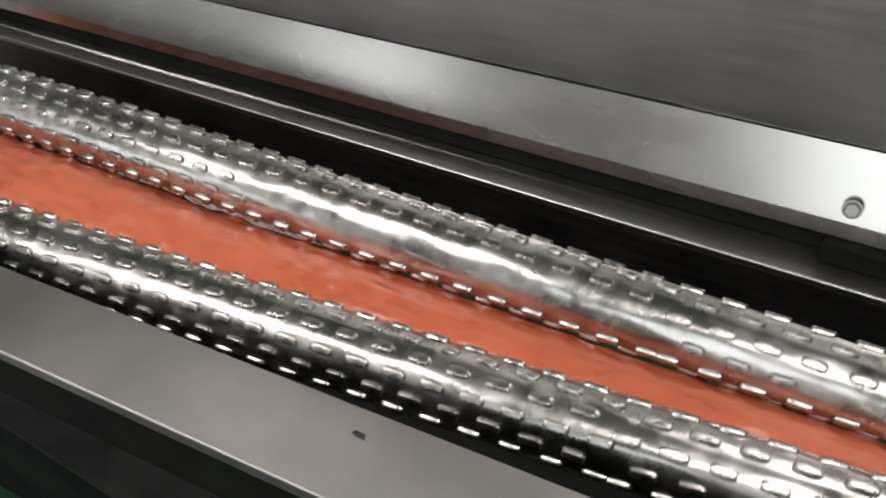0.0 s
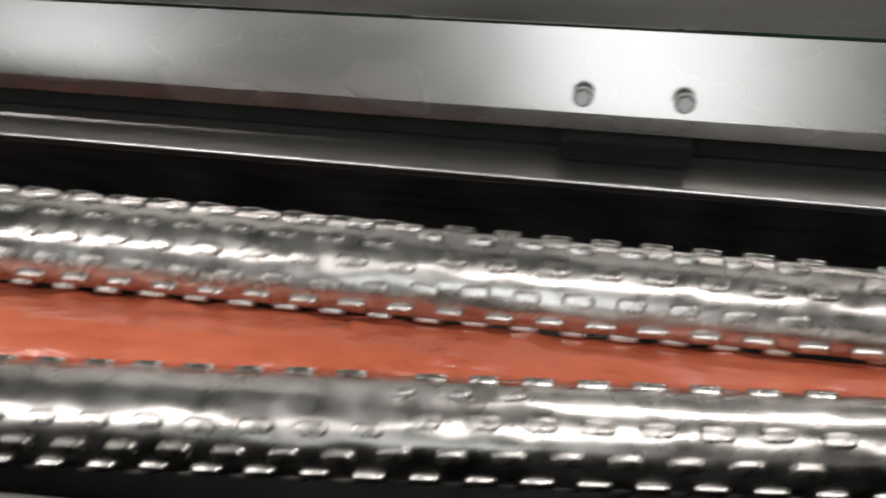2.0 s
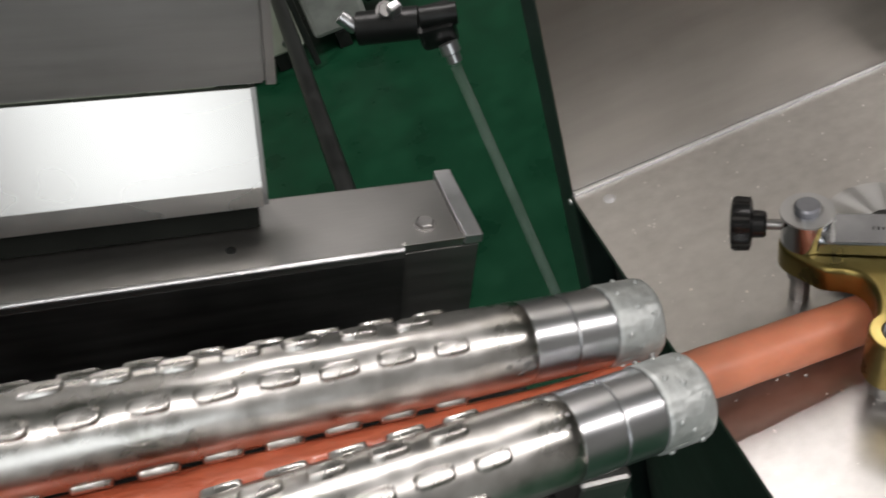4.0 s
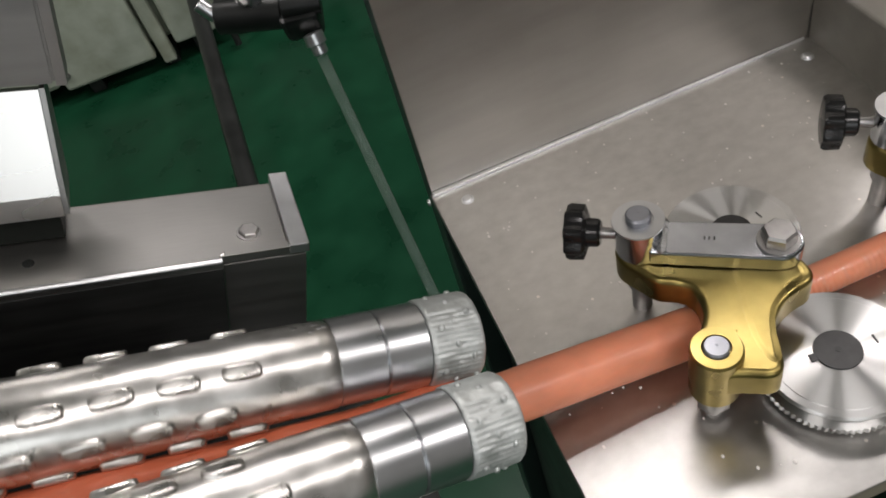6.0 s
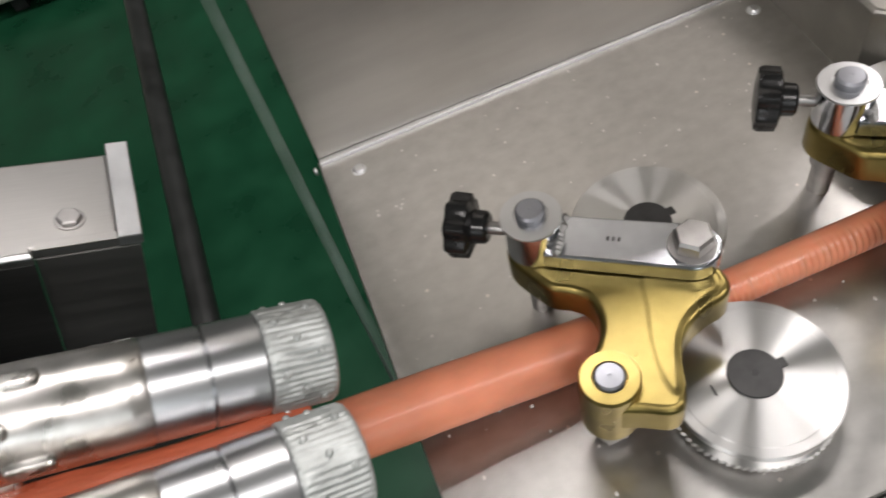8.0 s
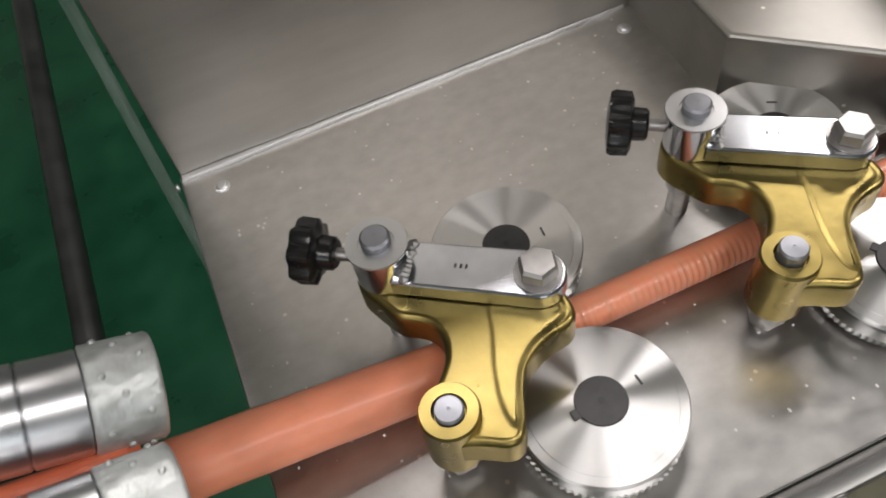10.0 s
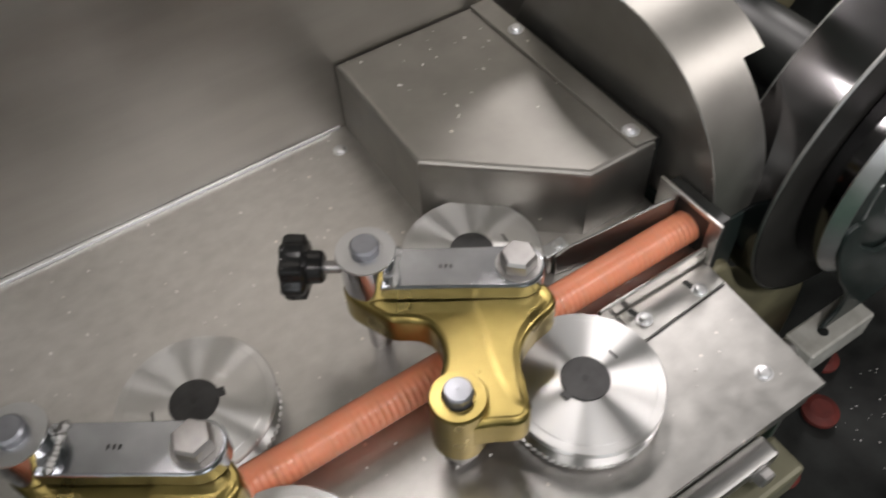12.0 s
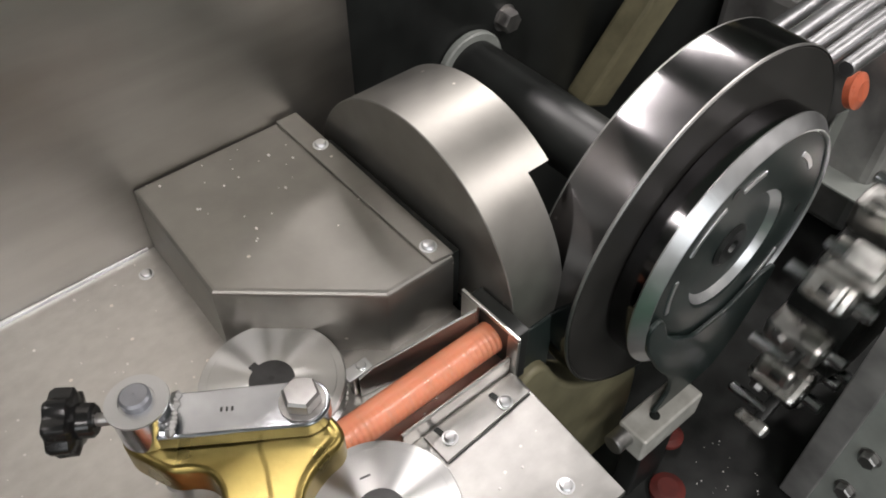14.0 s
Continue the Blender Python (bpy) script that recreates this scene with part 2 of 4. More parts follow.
def hexhead(r, h, bm=None):
    return lathe([(r * 0.95, 0), (r, h * 0.08), (r, h * 0.8), (r * 0.86, h), (r * 0.55, h)], 6, bm)


def moved(bm, m):
    bm.transform(m)
    return bm


def along(p, q):
    """Pose whose z runs from p to q."""
    d = Vector(q) - Vector(p)
    return Matrix.Translation(p) @ d.to_track_quat("Z", "Y").to_matrix().to_4x4()


def rod(p, q, r, seg=20, bev=0.001):
    d = (Vector(q) - Vector(p)).length
    return moved(disc(r, 0, d, min(bev, r / 3), seg), along(p, q))


def arc(cx, cy, r, a0, a1, n):
    return [(cx + r * math.cos(radians(a0 + (a1 - a0) * i / n)), cy + r * math.sin(radians(a0 + (a1 - a0) * i / n))) for i in range(n + 1)]


def screw(parent, m, r=0.005, h=0.003, washer=True, name="screw"):
    bm = lathe([(r, 0), (r, h * 0.55), (r * 0.8, h * 0.9), (r * 0.4, h)], 16)
    if washer:
        lathe([(r * 1.32, 0), (r * 1.32, h * 0.2), (r * 0.9, h * 0.25)], 20, bm)
    return part(name, bm, BRIGHT, parent, m=m)


def hexbolt(parent, m, r=0.008, h=0.006, name="bolt", mat=None):
    bm = hexhead(r, h)
    lathe([(r * 1.2, -0.0012), (r * 1.2, 0.0002), (r * 0.7, 0.0003)], 24, bm)
    return part(name, bm, mat or BOLT, parent, m=m)


# ---- hall ----
def hall():
    g = box(-6, 8, -3.6, 5, -0.2, 0, 0)
    tagged(part("floor", g, FLOOR), "green painted smooth factory floor", "floor", kind="structure")
    tagged(part("ceiling", box(-6, 8, -3.6, 5, CEIL, CEIL + 0.2, 0), CEILING), "plain pale hall ceiling", "ceiling", kind="structure")
    tagged(part("wall_north", box(-6, 8, 5, 5.2, 0, CEIL, 0), WALL), "plain pale hall wall", "wall", kind="structure")
    tagged(part("wall_west", box(-6.2, -6, -3.6, 5.2, 0, CEIL, 0), WALL), "plain pale hall wall", "wall", kind="structure")
    tagged(part("wall_east", box(8, 8.2, -3.6, 5.2, 0, CEIL, 0), WALL), "plain pale hall wall", "wall", kind="structure")
    bm = box(-6.2, 8.2, -3.8, -3.6, 0, 1.3, 0)
    box(-6.2, 8.2, -3.8, -3.6, 3.1, CEIL, 0, bm)
    xs = [-6.2] + [v for wx, ww, _ in WINDOWS for v in (wx - ww / 2, wx + ww / 2)] + [8.2]
    for a, b in zip(xs[::2], xs[1::2]):
        box(a, b, -3.8, -3.6, 1.3, 3.1, 0, bm)
    tagged(part("wall_south", bm, WALL), "plain pale hall wall with window openings", "wall", kind="structure")
    for lx, ly in TUBES:
        f = thing("ceiling_light", "white tube light fixture under the ceiling", "light", pose(lx, ly, CEIL), "ceiling lights")
        part("housing", box(-0.68, 0.68, -0.13, 0.13, -0.1, 0, 0.01), WALL, f)


hall()

# ---- the inclined batch former ----
FM = Matrix.Translation((-0.16, -0.108, 1.03)) @ Matrix.Rotation(radians(20), 4, "Y")
ULEFT = -2.5


def former_frame():
    t = thing("batch_former", "inclined stainless steel batch former frame with rail and hood", "machine", FM)
    # back rail: channel with top face, front face painted dark for its shade
    bm = prism([(ULEFT, 0), (-0.066, 0), (-0.066, 0.0055), (-0.0122, 0.0055), (-0.0122, 0.092), (ULEFT, 0.092)], -0.009, 0, 0.0025)
    part("rail", bm, STEEL, t, "brushed steel channel rail")
    # highlight along the rail's edge, drawn as a rod of brighter steel
    part("rail_edge", rod((ULEFT, 0.0014, -0.0024), (-0.066, 0.0014, -0.0024), 0.0029), BRIGHT, t, "rail edge with its highlight drawn as a bright rod")
    part("rail_face", box(ULEFT, -0.066, 0.0005, 0.0045, -0.2, -0.0095, 0.0008), DARKSTEEL, t, "front face of the rail, its shade painted as darker steel")
    part("end_lip", box(-0.064, 0.002, 0.0030, 0.0105, -0.0006, 0.0012, 0.0005), STEEL, t, "folded lip")
    part("end_face", box(-0.0655, 0.002, 0.0046, 0.0085, -0.12, -0.0095, 0.0008), HOOD, t, "duller grey end face")
    part("end_strip", box(-0.012, 0.004, 0.002, 0.1, -0.0060, 0.0035, 0.0008), BRIGHT, t, "pale bright end strip")
    hexbolt(t, pose(-0.041, 0.028, 0.001), 0.0085, 0.004)
    part("rail_hole", lathe([(0.0045, -0.001), (0.0045, 0.0004)], 16), BLACK, t, "dark drilled hole", pose(-0.207, 0.028, 0.0002))
    # guard: lip, face leaning back, hood panel
    g0 = -0.176
    prof = [(0.045, 0.028), (0.049, 0.045), (0.079, 0.119), (0.135, 0.62), (0.14, 0.62), (0.084, 0.119), (0.054, 0.043), (0.05, 0.027)]
    bm = bmesh.new()
    ends = [[bm.verts.new((u, v, n)) for v, n in prof[:3] + prof[5:]] for u in (ULEFT, g0)]
    k = len(ends[0])
    for i in range(k):
        bm.faces.new((ends[0][i], ends[0][(i + 1) % k], ends[1][(i + 1) % k], ends[1][i]))
    bm.faces.new(ends[0][::-1])
    bm.faces.new(ends[1])
    bmesh.ops.recalc_face_normals(bm, faces=bm.faces)
    flat(part("guard", bm, GUARD, t, "polished steel guard strip reflecting windows"))
    bm = bmesh.new()
    hp = [(0.0805, 0.121), (0.1, 0.62), (0.125, 0.62), (0.106, 0.121)]
    ends = [[bm.verts.new((u, v, n)) for v, n in hp] for u in (ULEFT, g0 + 0.012)]
    for i in range(4):
        bm.faces.new((ends[0][i], ends[0][(i + 1) % 4], ends[1][(i + 1) % 4], ends[1][i]))
    bm.faces.new(ends[0][::-1])
    bm.faces.new(ends[1])
    bmesh.ops.recalc_face_normals(bm, faces=bm.faces)
    bmesh.ops.bevel(bm, geom=bm.edges[:], offset=0.002, segments=2, affect="EDGES")
    flat(part("hood", bm, HOOD, t, "satin steel hood panel"))
    bm = bmesh.new()
    vs = [[bm.verts.new((u, v, n)) for v, n in ((0.079, 0.121), (0.0985, 0.62), (0.127, 0.62), (0.108, 0.121))] for u in (g0 + 0.0125, g0 + 0.020)]
    for i in range(4):
        bm.faces.new((vs[0][i], vs[0][(i + 1) % 4], vs[1][(i + 1) % 4], vs[1][i]))
    bm.faces.new(vs[0][::-1])
    bm.faces.new(vs[1])
    bmesh.ops.recalc_face_normals(bm, faces=bm.faces)
    part("hood_edge", bm, SHEET, t, "pale folded hood edge")
    bm = bmesh.new()
    vs = [[bm.verts.new((u, v, n)) for v, n in ((0.0475, 0.028), (0.0505, 0.045), (0.0805, 0.119), (0.110, 0.119), (0.095, 0.028))] for u in (g0 + 0.0003, g0 + 0.004)]
    for i in range(5):
        bm.faces.new((vs[0][i], vs[0][(i + 1) % 5], vs[1][(i + 1) % 5], vs[1][i]))
    bm.faces.new(vs[0][::-1])
    bm.faces.new(vs[1])
    bmesh.ops.recalc_face_normals(bm, faces=bm.faces)
    part("guard_return", bm, HOOD, t, "dull folded guard end")
    for u in (-0.627, -0.534):
        hexbolt(t, Matrix.Translation((u, 0.0465, 0.066)) @ Vector((0, -0.93, 0.37)).to_track_quat("Z", "Y").to_matrix().to_4x4() @ pose(0, 0, 0.0015, 0, 0, 20), 0.0085, 0.006)
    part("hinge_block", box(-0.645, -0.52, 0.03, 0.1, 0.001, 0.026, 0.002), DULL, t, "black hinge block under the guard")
    # dark bar fills the gap under the guard in place of its shade
    part("gap_shade", box(ULEFT, g0 - 0.004, 0.052, 0.09, 0.001, 0.027, 0.001), DULL, t, "bar standing for the dark shade in the gap below the guard")
    # trough below the rollers, painted black for shade, and the front sheet
    part("trough", box(ULEFT, -0.14, -0.50, 0.0, -0.240, -0.230, 0), BLACK, t, "trough below the rollers, black for the shade there")
    # front rail: flat sheet with a rolled outer edge; inner face painted dark for shade
    def slab(prof):
        bm = bmesh.new()
        rows = [[bm.verts.new((u, v + dv, n)) for dv, n in prof] for u, v in ((ULEFT, -0.533), (-0.12, -0.349))]
        k = len(prof)
        for i in range(k):
            bm.faces.new((rows[0][i], rows[0][(i + 1) % k], rows[1][(i + 1) % k], rows[1][i]))
        bm.faces.new(rows[0][::-1])
        bm.faces.new(rows[1])
        bmesh.ops.recalc_face_normals(bm, faces=bm.faces)
        return bm
    flat(part("front_sheet", slab([(0, 0.060), (-0.0896, 0.066), (-0.0910, 0.0653), (-0.0915, 0.064), (-0.0915, 0.052), (-0.0885, 0.052), (-0.0885, 0.061), (0, 0.056)]), SHEET, t, "flat steel front rail"))
    part("inner_face", slab([(-0.001, 0.0555), (-0.005, 0.0555), (-0.005, -0.62), (-0.001, -0.62)]), DULL, t, "inner face of the front rail, darkened for shade")
    part("sheet_mark", prism([(-0.006, -0.002), (0.007, -0.001), (0.006, 0.0015), (-0.004, 0.0015)], 0, 0.0006), BLACK, t, "small dark scratch", pose(-0.911, -0.436, 0.0632))
    part("drive_box", box(-0.55, 0.055, -0.31, -0.035, -0.52, -0.165, 0.004), SHADOW, t, "drive box below the outlet, darkened for shade")
    part("bearing", box(0.004, 0.047, -0.225, -0.170, -0.098, -0.046, 0.004), HOOD, t, "grey bearing block under the roller end")
    part("bearing_stem", box(0.012, 0.036, -0.21, -0.18, -0.166, -0.097, 0.002), SHADOW, t)
    # legs
    for u in (-0.35, -2.1):
        for v in (0.05, -0.42):
            p = FM @ Vector((u, v, -0.241))
            part("leg", moved(box(p.x - 0.03, p.x + 0.03, p.y - 0.03, p.y + 0.03, 0, p.z, 0.003), FM.inverted()), SHADOW, t)
    return t


former_frame()

# roller axes in the former's space


def roller_r(u):
    return 0.0324 + 0.0071 * max(0.0, -u)


def lug_mesh():
    """One raised oblong lug: x outwards, y round the roller, z along it."""
    bm = bmesh.new()
    rings = []
    for k, h in ((1.14, -0.0016), (1.05, 0.0005), (0.92, 0.0021), (0.80, 0.0025), (0.5, 0.0026)):
        ring = []
        for i in range(16):
            a = 2 * math.pi * i / 16
            c, d = math.cos(a), math.sin(a)
            p = 0.55
            ring.append(bm.verts.new((h, 0.0057 * k * math.copysign(abs(d) ** p, d), (0.0133 - 0.0064 * (1 - k)) * math.copysign(abs(c) ** p, c))))
        rings.append(ring)
    for a, b in zip(rings, rings[1:]):
        for i in range(16):
            bm.faces.new((a[i], a[(i + 1) % 16], b[(i + 1) % 16], b[i]))
    top = bm.verts.new((0.0026, 0, 0))
    for i in range(16):
        bm.faces.new((rings[-1][i], rings[-1][(i + 1) % 16], top))
    bmesh.ops.recalc_face_normals(bm, faces=bm.faces)
    finish(bm, 1.4)
    me = bpy.data.meshes.new("lug")
    bm.to_mesh(me)
    bm.free()
    me.materials.append(DRUM)
    return me


LUG = lug_mesh()


def roller(name_label, v0, slope, n0, rise, seam):
    """Embossed roller; local z runs along its axis, towards the outlet."""
    t = thing("forming_roller", name_label, "roller", group="forming rollers")
    us = [ULEFT + (-0.010 - ULEFT) * i / 230 for i in range(231)]
    bm = lathe([(roller_r(u), u) for u in us] + [(0.0314, -0.0088)], 64)
    # dented, hand-made surface
    for v in bm.verts:
        k = noise.noise(Vector((v.co.x * 30, v.co.y * 30, v.co.z * 9))) * 0.0007
        if v.co.z < -0.045:
            k += noise.noise(Vector((v.co.x * 75, v.co.y * 75, v.co.z * 48))) * (0.0006 if v.co.z > -0.4 else 0.0013)
        d = Vector((v.co.x, v.co.y, 0))
        if d.length > 1e-4:
            v.co += d.normalized() * k
    part("drum", bm, DRUM, t, "worn bright steel drum", angle=1.2)
    # raised lugs in staggered rows, leaving a smooth seam
    pitch = 0.040
    rng = random.Random(4)
    spots = []
    # the rows grow in number with the girth of the roller
    for rows_n, k, u_end in [(n, k, e) for n, e in ((8, -0.40), (10, -0.75), (12, ULEFT + 0.05)) for k in range(n)]:
        ang = 360 * k / rows_n
        near = min((ang - seam) % 360, (seam - ang) % 360) < 20
        first = {8: 0, 10: 9, 12: 17}[rows_n]
        u = -0.074 - first * pitch - (pitch / 2 if k % 2 else 0)
        while u > u_end:
            if not (near and (-0.62 < u < -0.0 or -1.25 < u < -0.75)):
                r = roller_r(u)
                m = Matrix.Rotation(radians(ang + rng.uniform(-1.5, 1.5)), 4, "Z") @ Matrix.Translation((r, 0, u)) @ Matrix.Rotation(rng.uniform(-0.05, 0.05), 4, "X")
                spots.append((u, m @ Matrix.Diagonal((rng.uniform(1.25, 1.6), 0.62 + 0.38 * r / 0.034 if u > -0.4 else 0.9, rng.uniform(0.94, 1.05) if u > -0.4 else rng.uniform(0.82, 0.95), 1))))
            u -= pitch
    spots.sort(key=lambda q: -q[0])
    for u, m in spots[:300]:
        ob = new("lug", LUG)
        ob.parent = t
        ob.matrix_basis = m
    bm = bmesh.new()
    for u, m in spots[300:]:
        me = LUG.copy()
        me.transform(m)
        bm.from_mesh(me)
        bpy.data.meshes.remove(me)
    tagged(part("far_lug", bm, DRUM, t, "rows of raised oblong lugs", angle=1.2), kind="stuff")
    part("collar", lathe([(0.0302, -0.0092), (0.0320, -0.0082), (0.0320, 0.0244), (0.0307, 0.0257)], 48), COLLAR, t, "turned dark steel collar")
    part("collar", lathe([(0.0307, 0.0261), (0.0320, 0.0274), (0.0320, 0.0581), (0.0304, 0.0594)], 48), COLLAR, t, "turned dark steel collar")
    # zinc cap, knurled over part of its girth
    bm = lathe([(0.0321, 0.0596), (0.0334, 0.0606)] + [(0.0334, 0.0606 + 0.0380 * i / 12) for i in range(1, 13)] + [(0.0319, 0.1004), (0.012, 0.1008), (0.012, 0.097)], 144,
               radius=lambda r, k: r - (0.0011 if k % 3 == 0 and r > 0.032 and abs((k * 2.5 + 129 + 180) % 360 - 180) < 75 else 0))
    for v in bm.verts:
        d = Vector((v.co.x, v.co.y, 0))
        v.co += d * 0.016 * noise.noise(Vector((v.co.x * 240, v.co.y * 240, v.co.z * 120)))
    cap = part("end_cap", bm, ZINC, t, "pale rough zinc end cap", angle=1.2)
    for k in range(18):
        a = k * 20 + rng.uniform(-4, 4)
        m = Matrix.Rotation(radians(a), 4, "Z") @ Matrix.Translation((0.0330, 0, (0.0685, 0.0790, 0.0910)[k % 3])) @ Matrix.Rotation(radians(90), 4, "Y")
        part("stud", lathe([(0.0024, 0), (0.0022, 0.0016), (0.0012, 0.0024)], 12), ZINC, cap, m=m)
    # seam weld and crack at the drum's end
    for da in (0, 180):
        bm = bmesh.new()
        for i in range(7):
            a = radians(seam + da + rng.uniform(-12, 12))
            m = Matrix.Rotation(a, 4, "Z") @ Matrix.Translation((0.0324, 0, -0.013 - i * 0.004 * (1 if i % 2 else 0.4)))
            bmesh.ops.create_icosphere(bm, subdivisions=1, radius=rng.uniform(0.0012, 0.0024), matrix=m @ Matrix.Diagonal((0.4, 1, 1.5, 1)))
        tagged(part("weld", bm, HOOD, t, "rough dull weld beads"), kind="stuff")
    # pose of the axis in the world
    a = FM @ Vector((0, v0, n0))
    b = FM @ Vector((1, v0 + slope, n0 + rise))
    z = (b - a).normalized()
    x = (Vector((0, -1, 0)) - z * Vector((0, -1, 0)).dot(z)).normalized()
    y = z.cross(x)
    m = Matrix((x, y, z)).transposed().to_4x4()
    m.translation = a
    return t, m


BACK_SEAM, FRONT_SEAM = 225, 106
roller_back, M_BACK = roller("embossed bright steel forming roller beside the rail", -0.1201, 0.0527, -0.0024, -0.0379, -BACK_SEAM)
roller_front, M_FRONT = roller("embossed bright steel forming roller beside the front sheet", -0.2023, 0.1217, -0.0101, -0.0133, -FRONT_SEAM)


def batch():
    """The cone of candy between the rollers; local z along its axis."""
    a = FM @ Vector((0, -0.161, -0.037))
    b = FM @ Vector((1, -0.161 + 0.0872, -0.022))
    n = 320
    us = [ULEFT + 0.02 + (0.085 - ULEFT - 0.02) * i / n for i in range(n + 1)]
    bm = lathe([(0.0185 + 0.0515 * max(0, -u) + (0.001 if u > 0.05 else 0), u) for u in us], 96)
    for v in bm.verts:
        d = Vector((v.co.x, v.co.y, 0))
        if d.length > 1e-4:
            k = noise.noise(Vector((v.co.x * 14, v.co.y * 14, v.co.z * 5))) * 0.05 + noise.noise(Vector((v.co.x * 60, v.co.y * 60, v.co.z * 16 + 3))) * 0.022
            k += 0.09 * max(0, noise.noise(Vector((v.co.x * 90, v.co.y * 90, v.co.z * 40 + 9))) - 0.1)
            v.co += d * k
    ob = tagged(part("candy_cone", bm, CANDY, angle=2.0), "glossy orange cone of soft candy turning between rollers", "candy")
    z = (b - a).normalized()
    x = (Vector((0, -1, 0)) - z * Vector((0, -1, 0)).dot(z)).normalized()
    m = Matrix((x, z.cross(x), z)).transposed().to_4x4()
    m.translation = a
    return ob, m


candy_cone, M_BATCH = batch()

# ---- the rope sizer ----
Z0 = 0.9
ROPE_Y, ROPE_Z = -0.262, 0.917


def sizer_table():
    t = thing("sizer_table", "steel table of the rope sizer with worn bare plate", "machine table")
    plate = [(-0.033, 0.028), (-0.036, -0.42), (0.575, -0.421), (0.584, -0.285), (0.592, -0.285), (0.592, 0.028)]
    bm = prism(plate[::-1], Z0 - 0.006, Z0, 0.0012)
    part("plate", bm, PLATE, t, "worn stainless plate with candy specks")
    # cabinet colour carries the shade below the plate
    bm = box(0.0, 0.555, -0.405, 0.02, 0.05, Z0 - 0.007, 0.004)
    part("cabinet", bm, SHADOW, t, "cabinet, darkened for the shade under the plate")
    part("skirt", box(-0.030, 0.57, -0.418, -0.412, Z0 - 0.03, Z0 - 0.0065, 0.001), STEEL, t)
    part("side_skirt", box(0.5655, 0.57, -0.411, -0.29, Z0 - 0.16, Z0 - 0.0065, 0.001), STEEL, t)
    for x, y in ((0.0, 0.0), (0.4, 0.0), (0.544, -0.39)):
        screw(t, pose(x, y, Z0), 0.0052, 0.0035)
    screw(t, Matrix.Translation((-0.036, 0.022, Z0 - 0.004)) @ Matrix.Rotation(radians(-90), 4, "Y"), 0.004, 0.003, False)
    for y, z in ((-0.098, 0.875), (-0.16, 0.86)):
        hexbolt(t, Matrix.Translation((-0.001, y, z)) @ Matrix.Rotation(radians(-90), 4, "Y"), 0.007, 0.006)
    part("clamp_bar", box(0.22, 0.52, -0.437, -0.4185, Z0 - 0.038, Z0 - 0.022, 0.003), HOOD, t, "worn clamp bar")
    part("lower_bar", box(0.05, 0.54, -0.452, -0.4185, Z0 - 0.085, Z0 - 0.045, 0.004), OLIVE, t, "olive painted lower bar")
    for x in (0.30, 0.40, 0.50):
        hexbolt(t, Matrix.Translation((x, -0.438, Z0 - 0.030)) @ Matrix.Rotation(radians(90), 4, "X"), 0.0085, 0.008)
    for x in (0.15, 0.35, 0.46):
        hexbolt(t, Matrix.Translation((x, -0.453, Z0 - 0.065)) @ Matrix.Rotation(radians(90), 4, "X"), 0.010, 0.010)
    # back wall
    bm = box(-0.031, 0.66, 0.0285, 0.0325, Z0 - 0.01, 1.55, 0.0008)
    # bright line at the joint, laid in as a tapered strip of brighter steel
    part("foot_strip", prism([(-0.031, 0.0284), (-0.031, 0.0215), (0.415, 0.0262), (0.415, 0.0284)], Z0 + 0.0003, Z0 + 0.0035, 0.0010), BRIGHT, t, "folded foot of the panel, its glint drawn in brighter steel")
    part("back_panel", bm, PANEL, t, "satin stainless back panel")
    # dark body added for the shaded strip beside the panel's edge
    part("gear_case", box(-0.029, 0.60, 0.0330, 0.088, 0.05, 1.50, 0.004), TEAL, t, "case added behind the panel, dark green for the shaded strip there")
    return t


def rounded(points, n=5, r=0.006):
    """Rounds the corners of a closed outline."""
    out = []
    k = len(points)
    for i in range(k):
        p, a, b = Vector(points[i]), Vector(points[i - 1]), Vector(points[(i + 1) % k])
        d1, d2 = (a - p), (b - p)
        rr = min(r, d1.length * 0.45, d2.length * 0.45)
        s, e = p + d1.normalized() * rr, p + d2.normalized() * rr
        for j in range(n + 1):
            q = j / n
            out.append(tuple((1 - q) ** 2 * s + 2 * q * (1 - q) * p + q * q * e))
    return out


def sizing_wheel(x, y, label):
    """Grooved wheel; its base is the origin, on the plate."""
    w = thing("sizing_wheel", label, "wheel", pose(x, y, Z0), "sizing wheels")
    part("top_flange", lathe([(0.018, 0.0205), (0.044, 0.0205), (0.0555, 0.0235), (0.0570, 0.0245), (0.0570, 0.0270), (0.0560, 0.0285), (0.0500, 0.0288), (0.0496, 0.0291), (0.030, 0.0302), (0.018, 0.0305)], 96), ALU, w, "turned aluminium flange")
    part("groove", lathe([(0.0375, 0.0115), (0.034, 0.016), (0.0375, 0.0203)], 48), ALU, w)
    part("toothed_flange", lathe([(0.050, 0.0035), (0.0570, 0.0045), (0.0570, 0.0095), (0.050, 0.0113)], 144,
                                 radius=lambda r, k: r - (0.0016 if k % 2 and r > 0.05 else 0)), ALU, w, "fine toothed aluminium flange")
    h = part("hub", lathe([(0.0172, 0.0), (0.0178, 0.0306), (0.0172, 0.0318), (0, 0.0318)], 40), HUB, w, "blackened steel hub")
    part("centre_hole", lathe([(0.0024, 0.0316), (0.0024, 0.0321)], 12), BLACK, h)
    part("key", box(0.0165, 0.0222, -0.0035, 0.0035, 0.0285, 0.0316, 0.0006), HUB, h)
    part("stamp", box(-0.0300, -0.0285, -0.004, 0.004, 0.0301, 0.0306, 0), HUB, w)
    return w


WHEELS = []
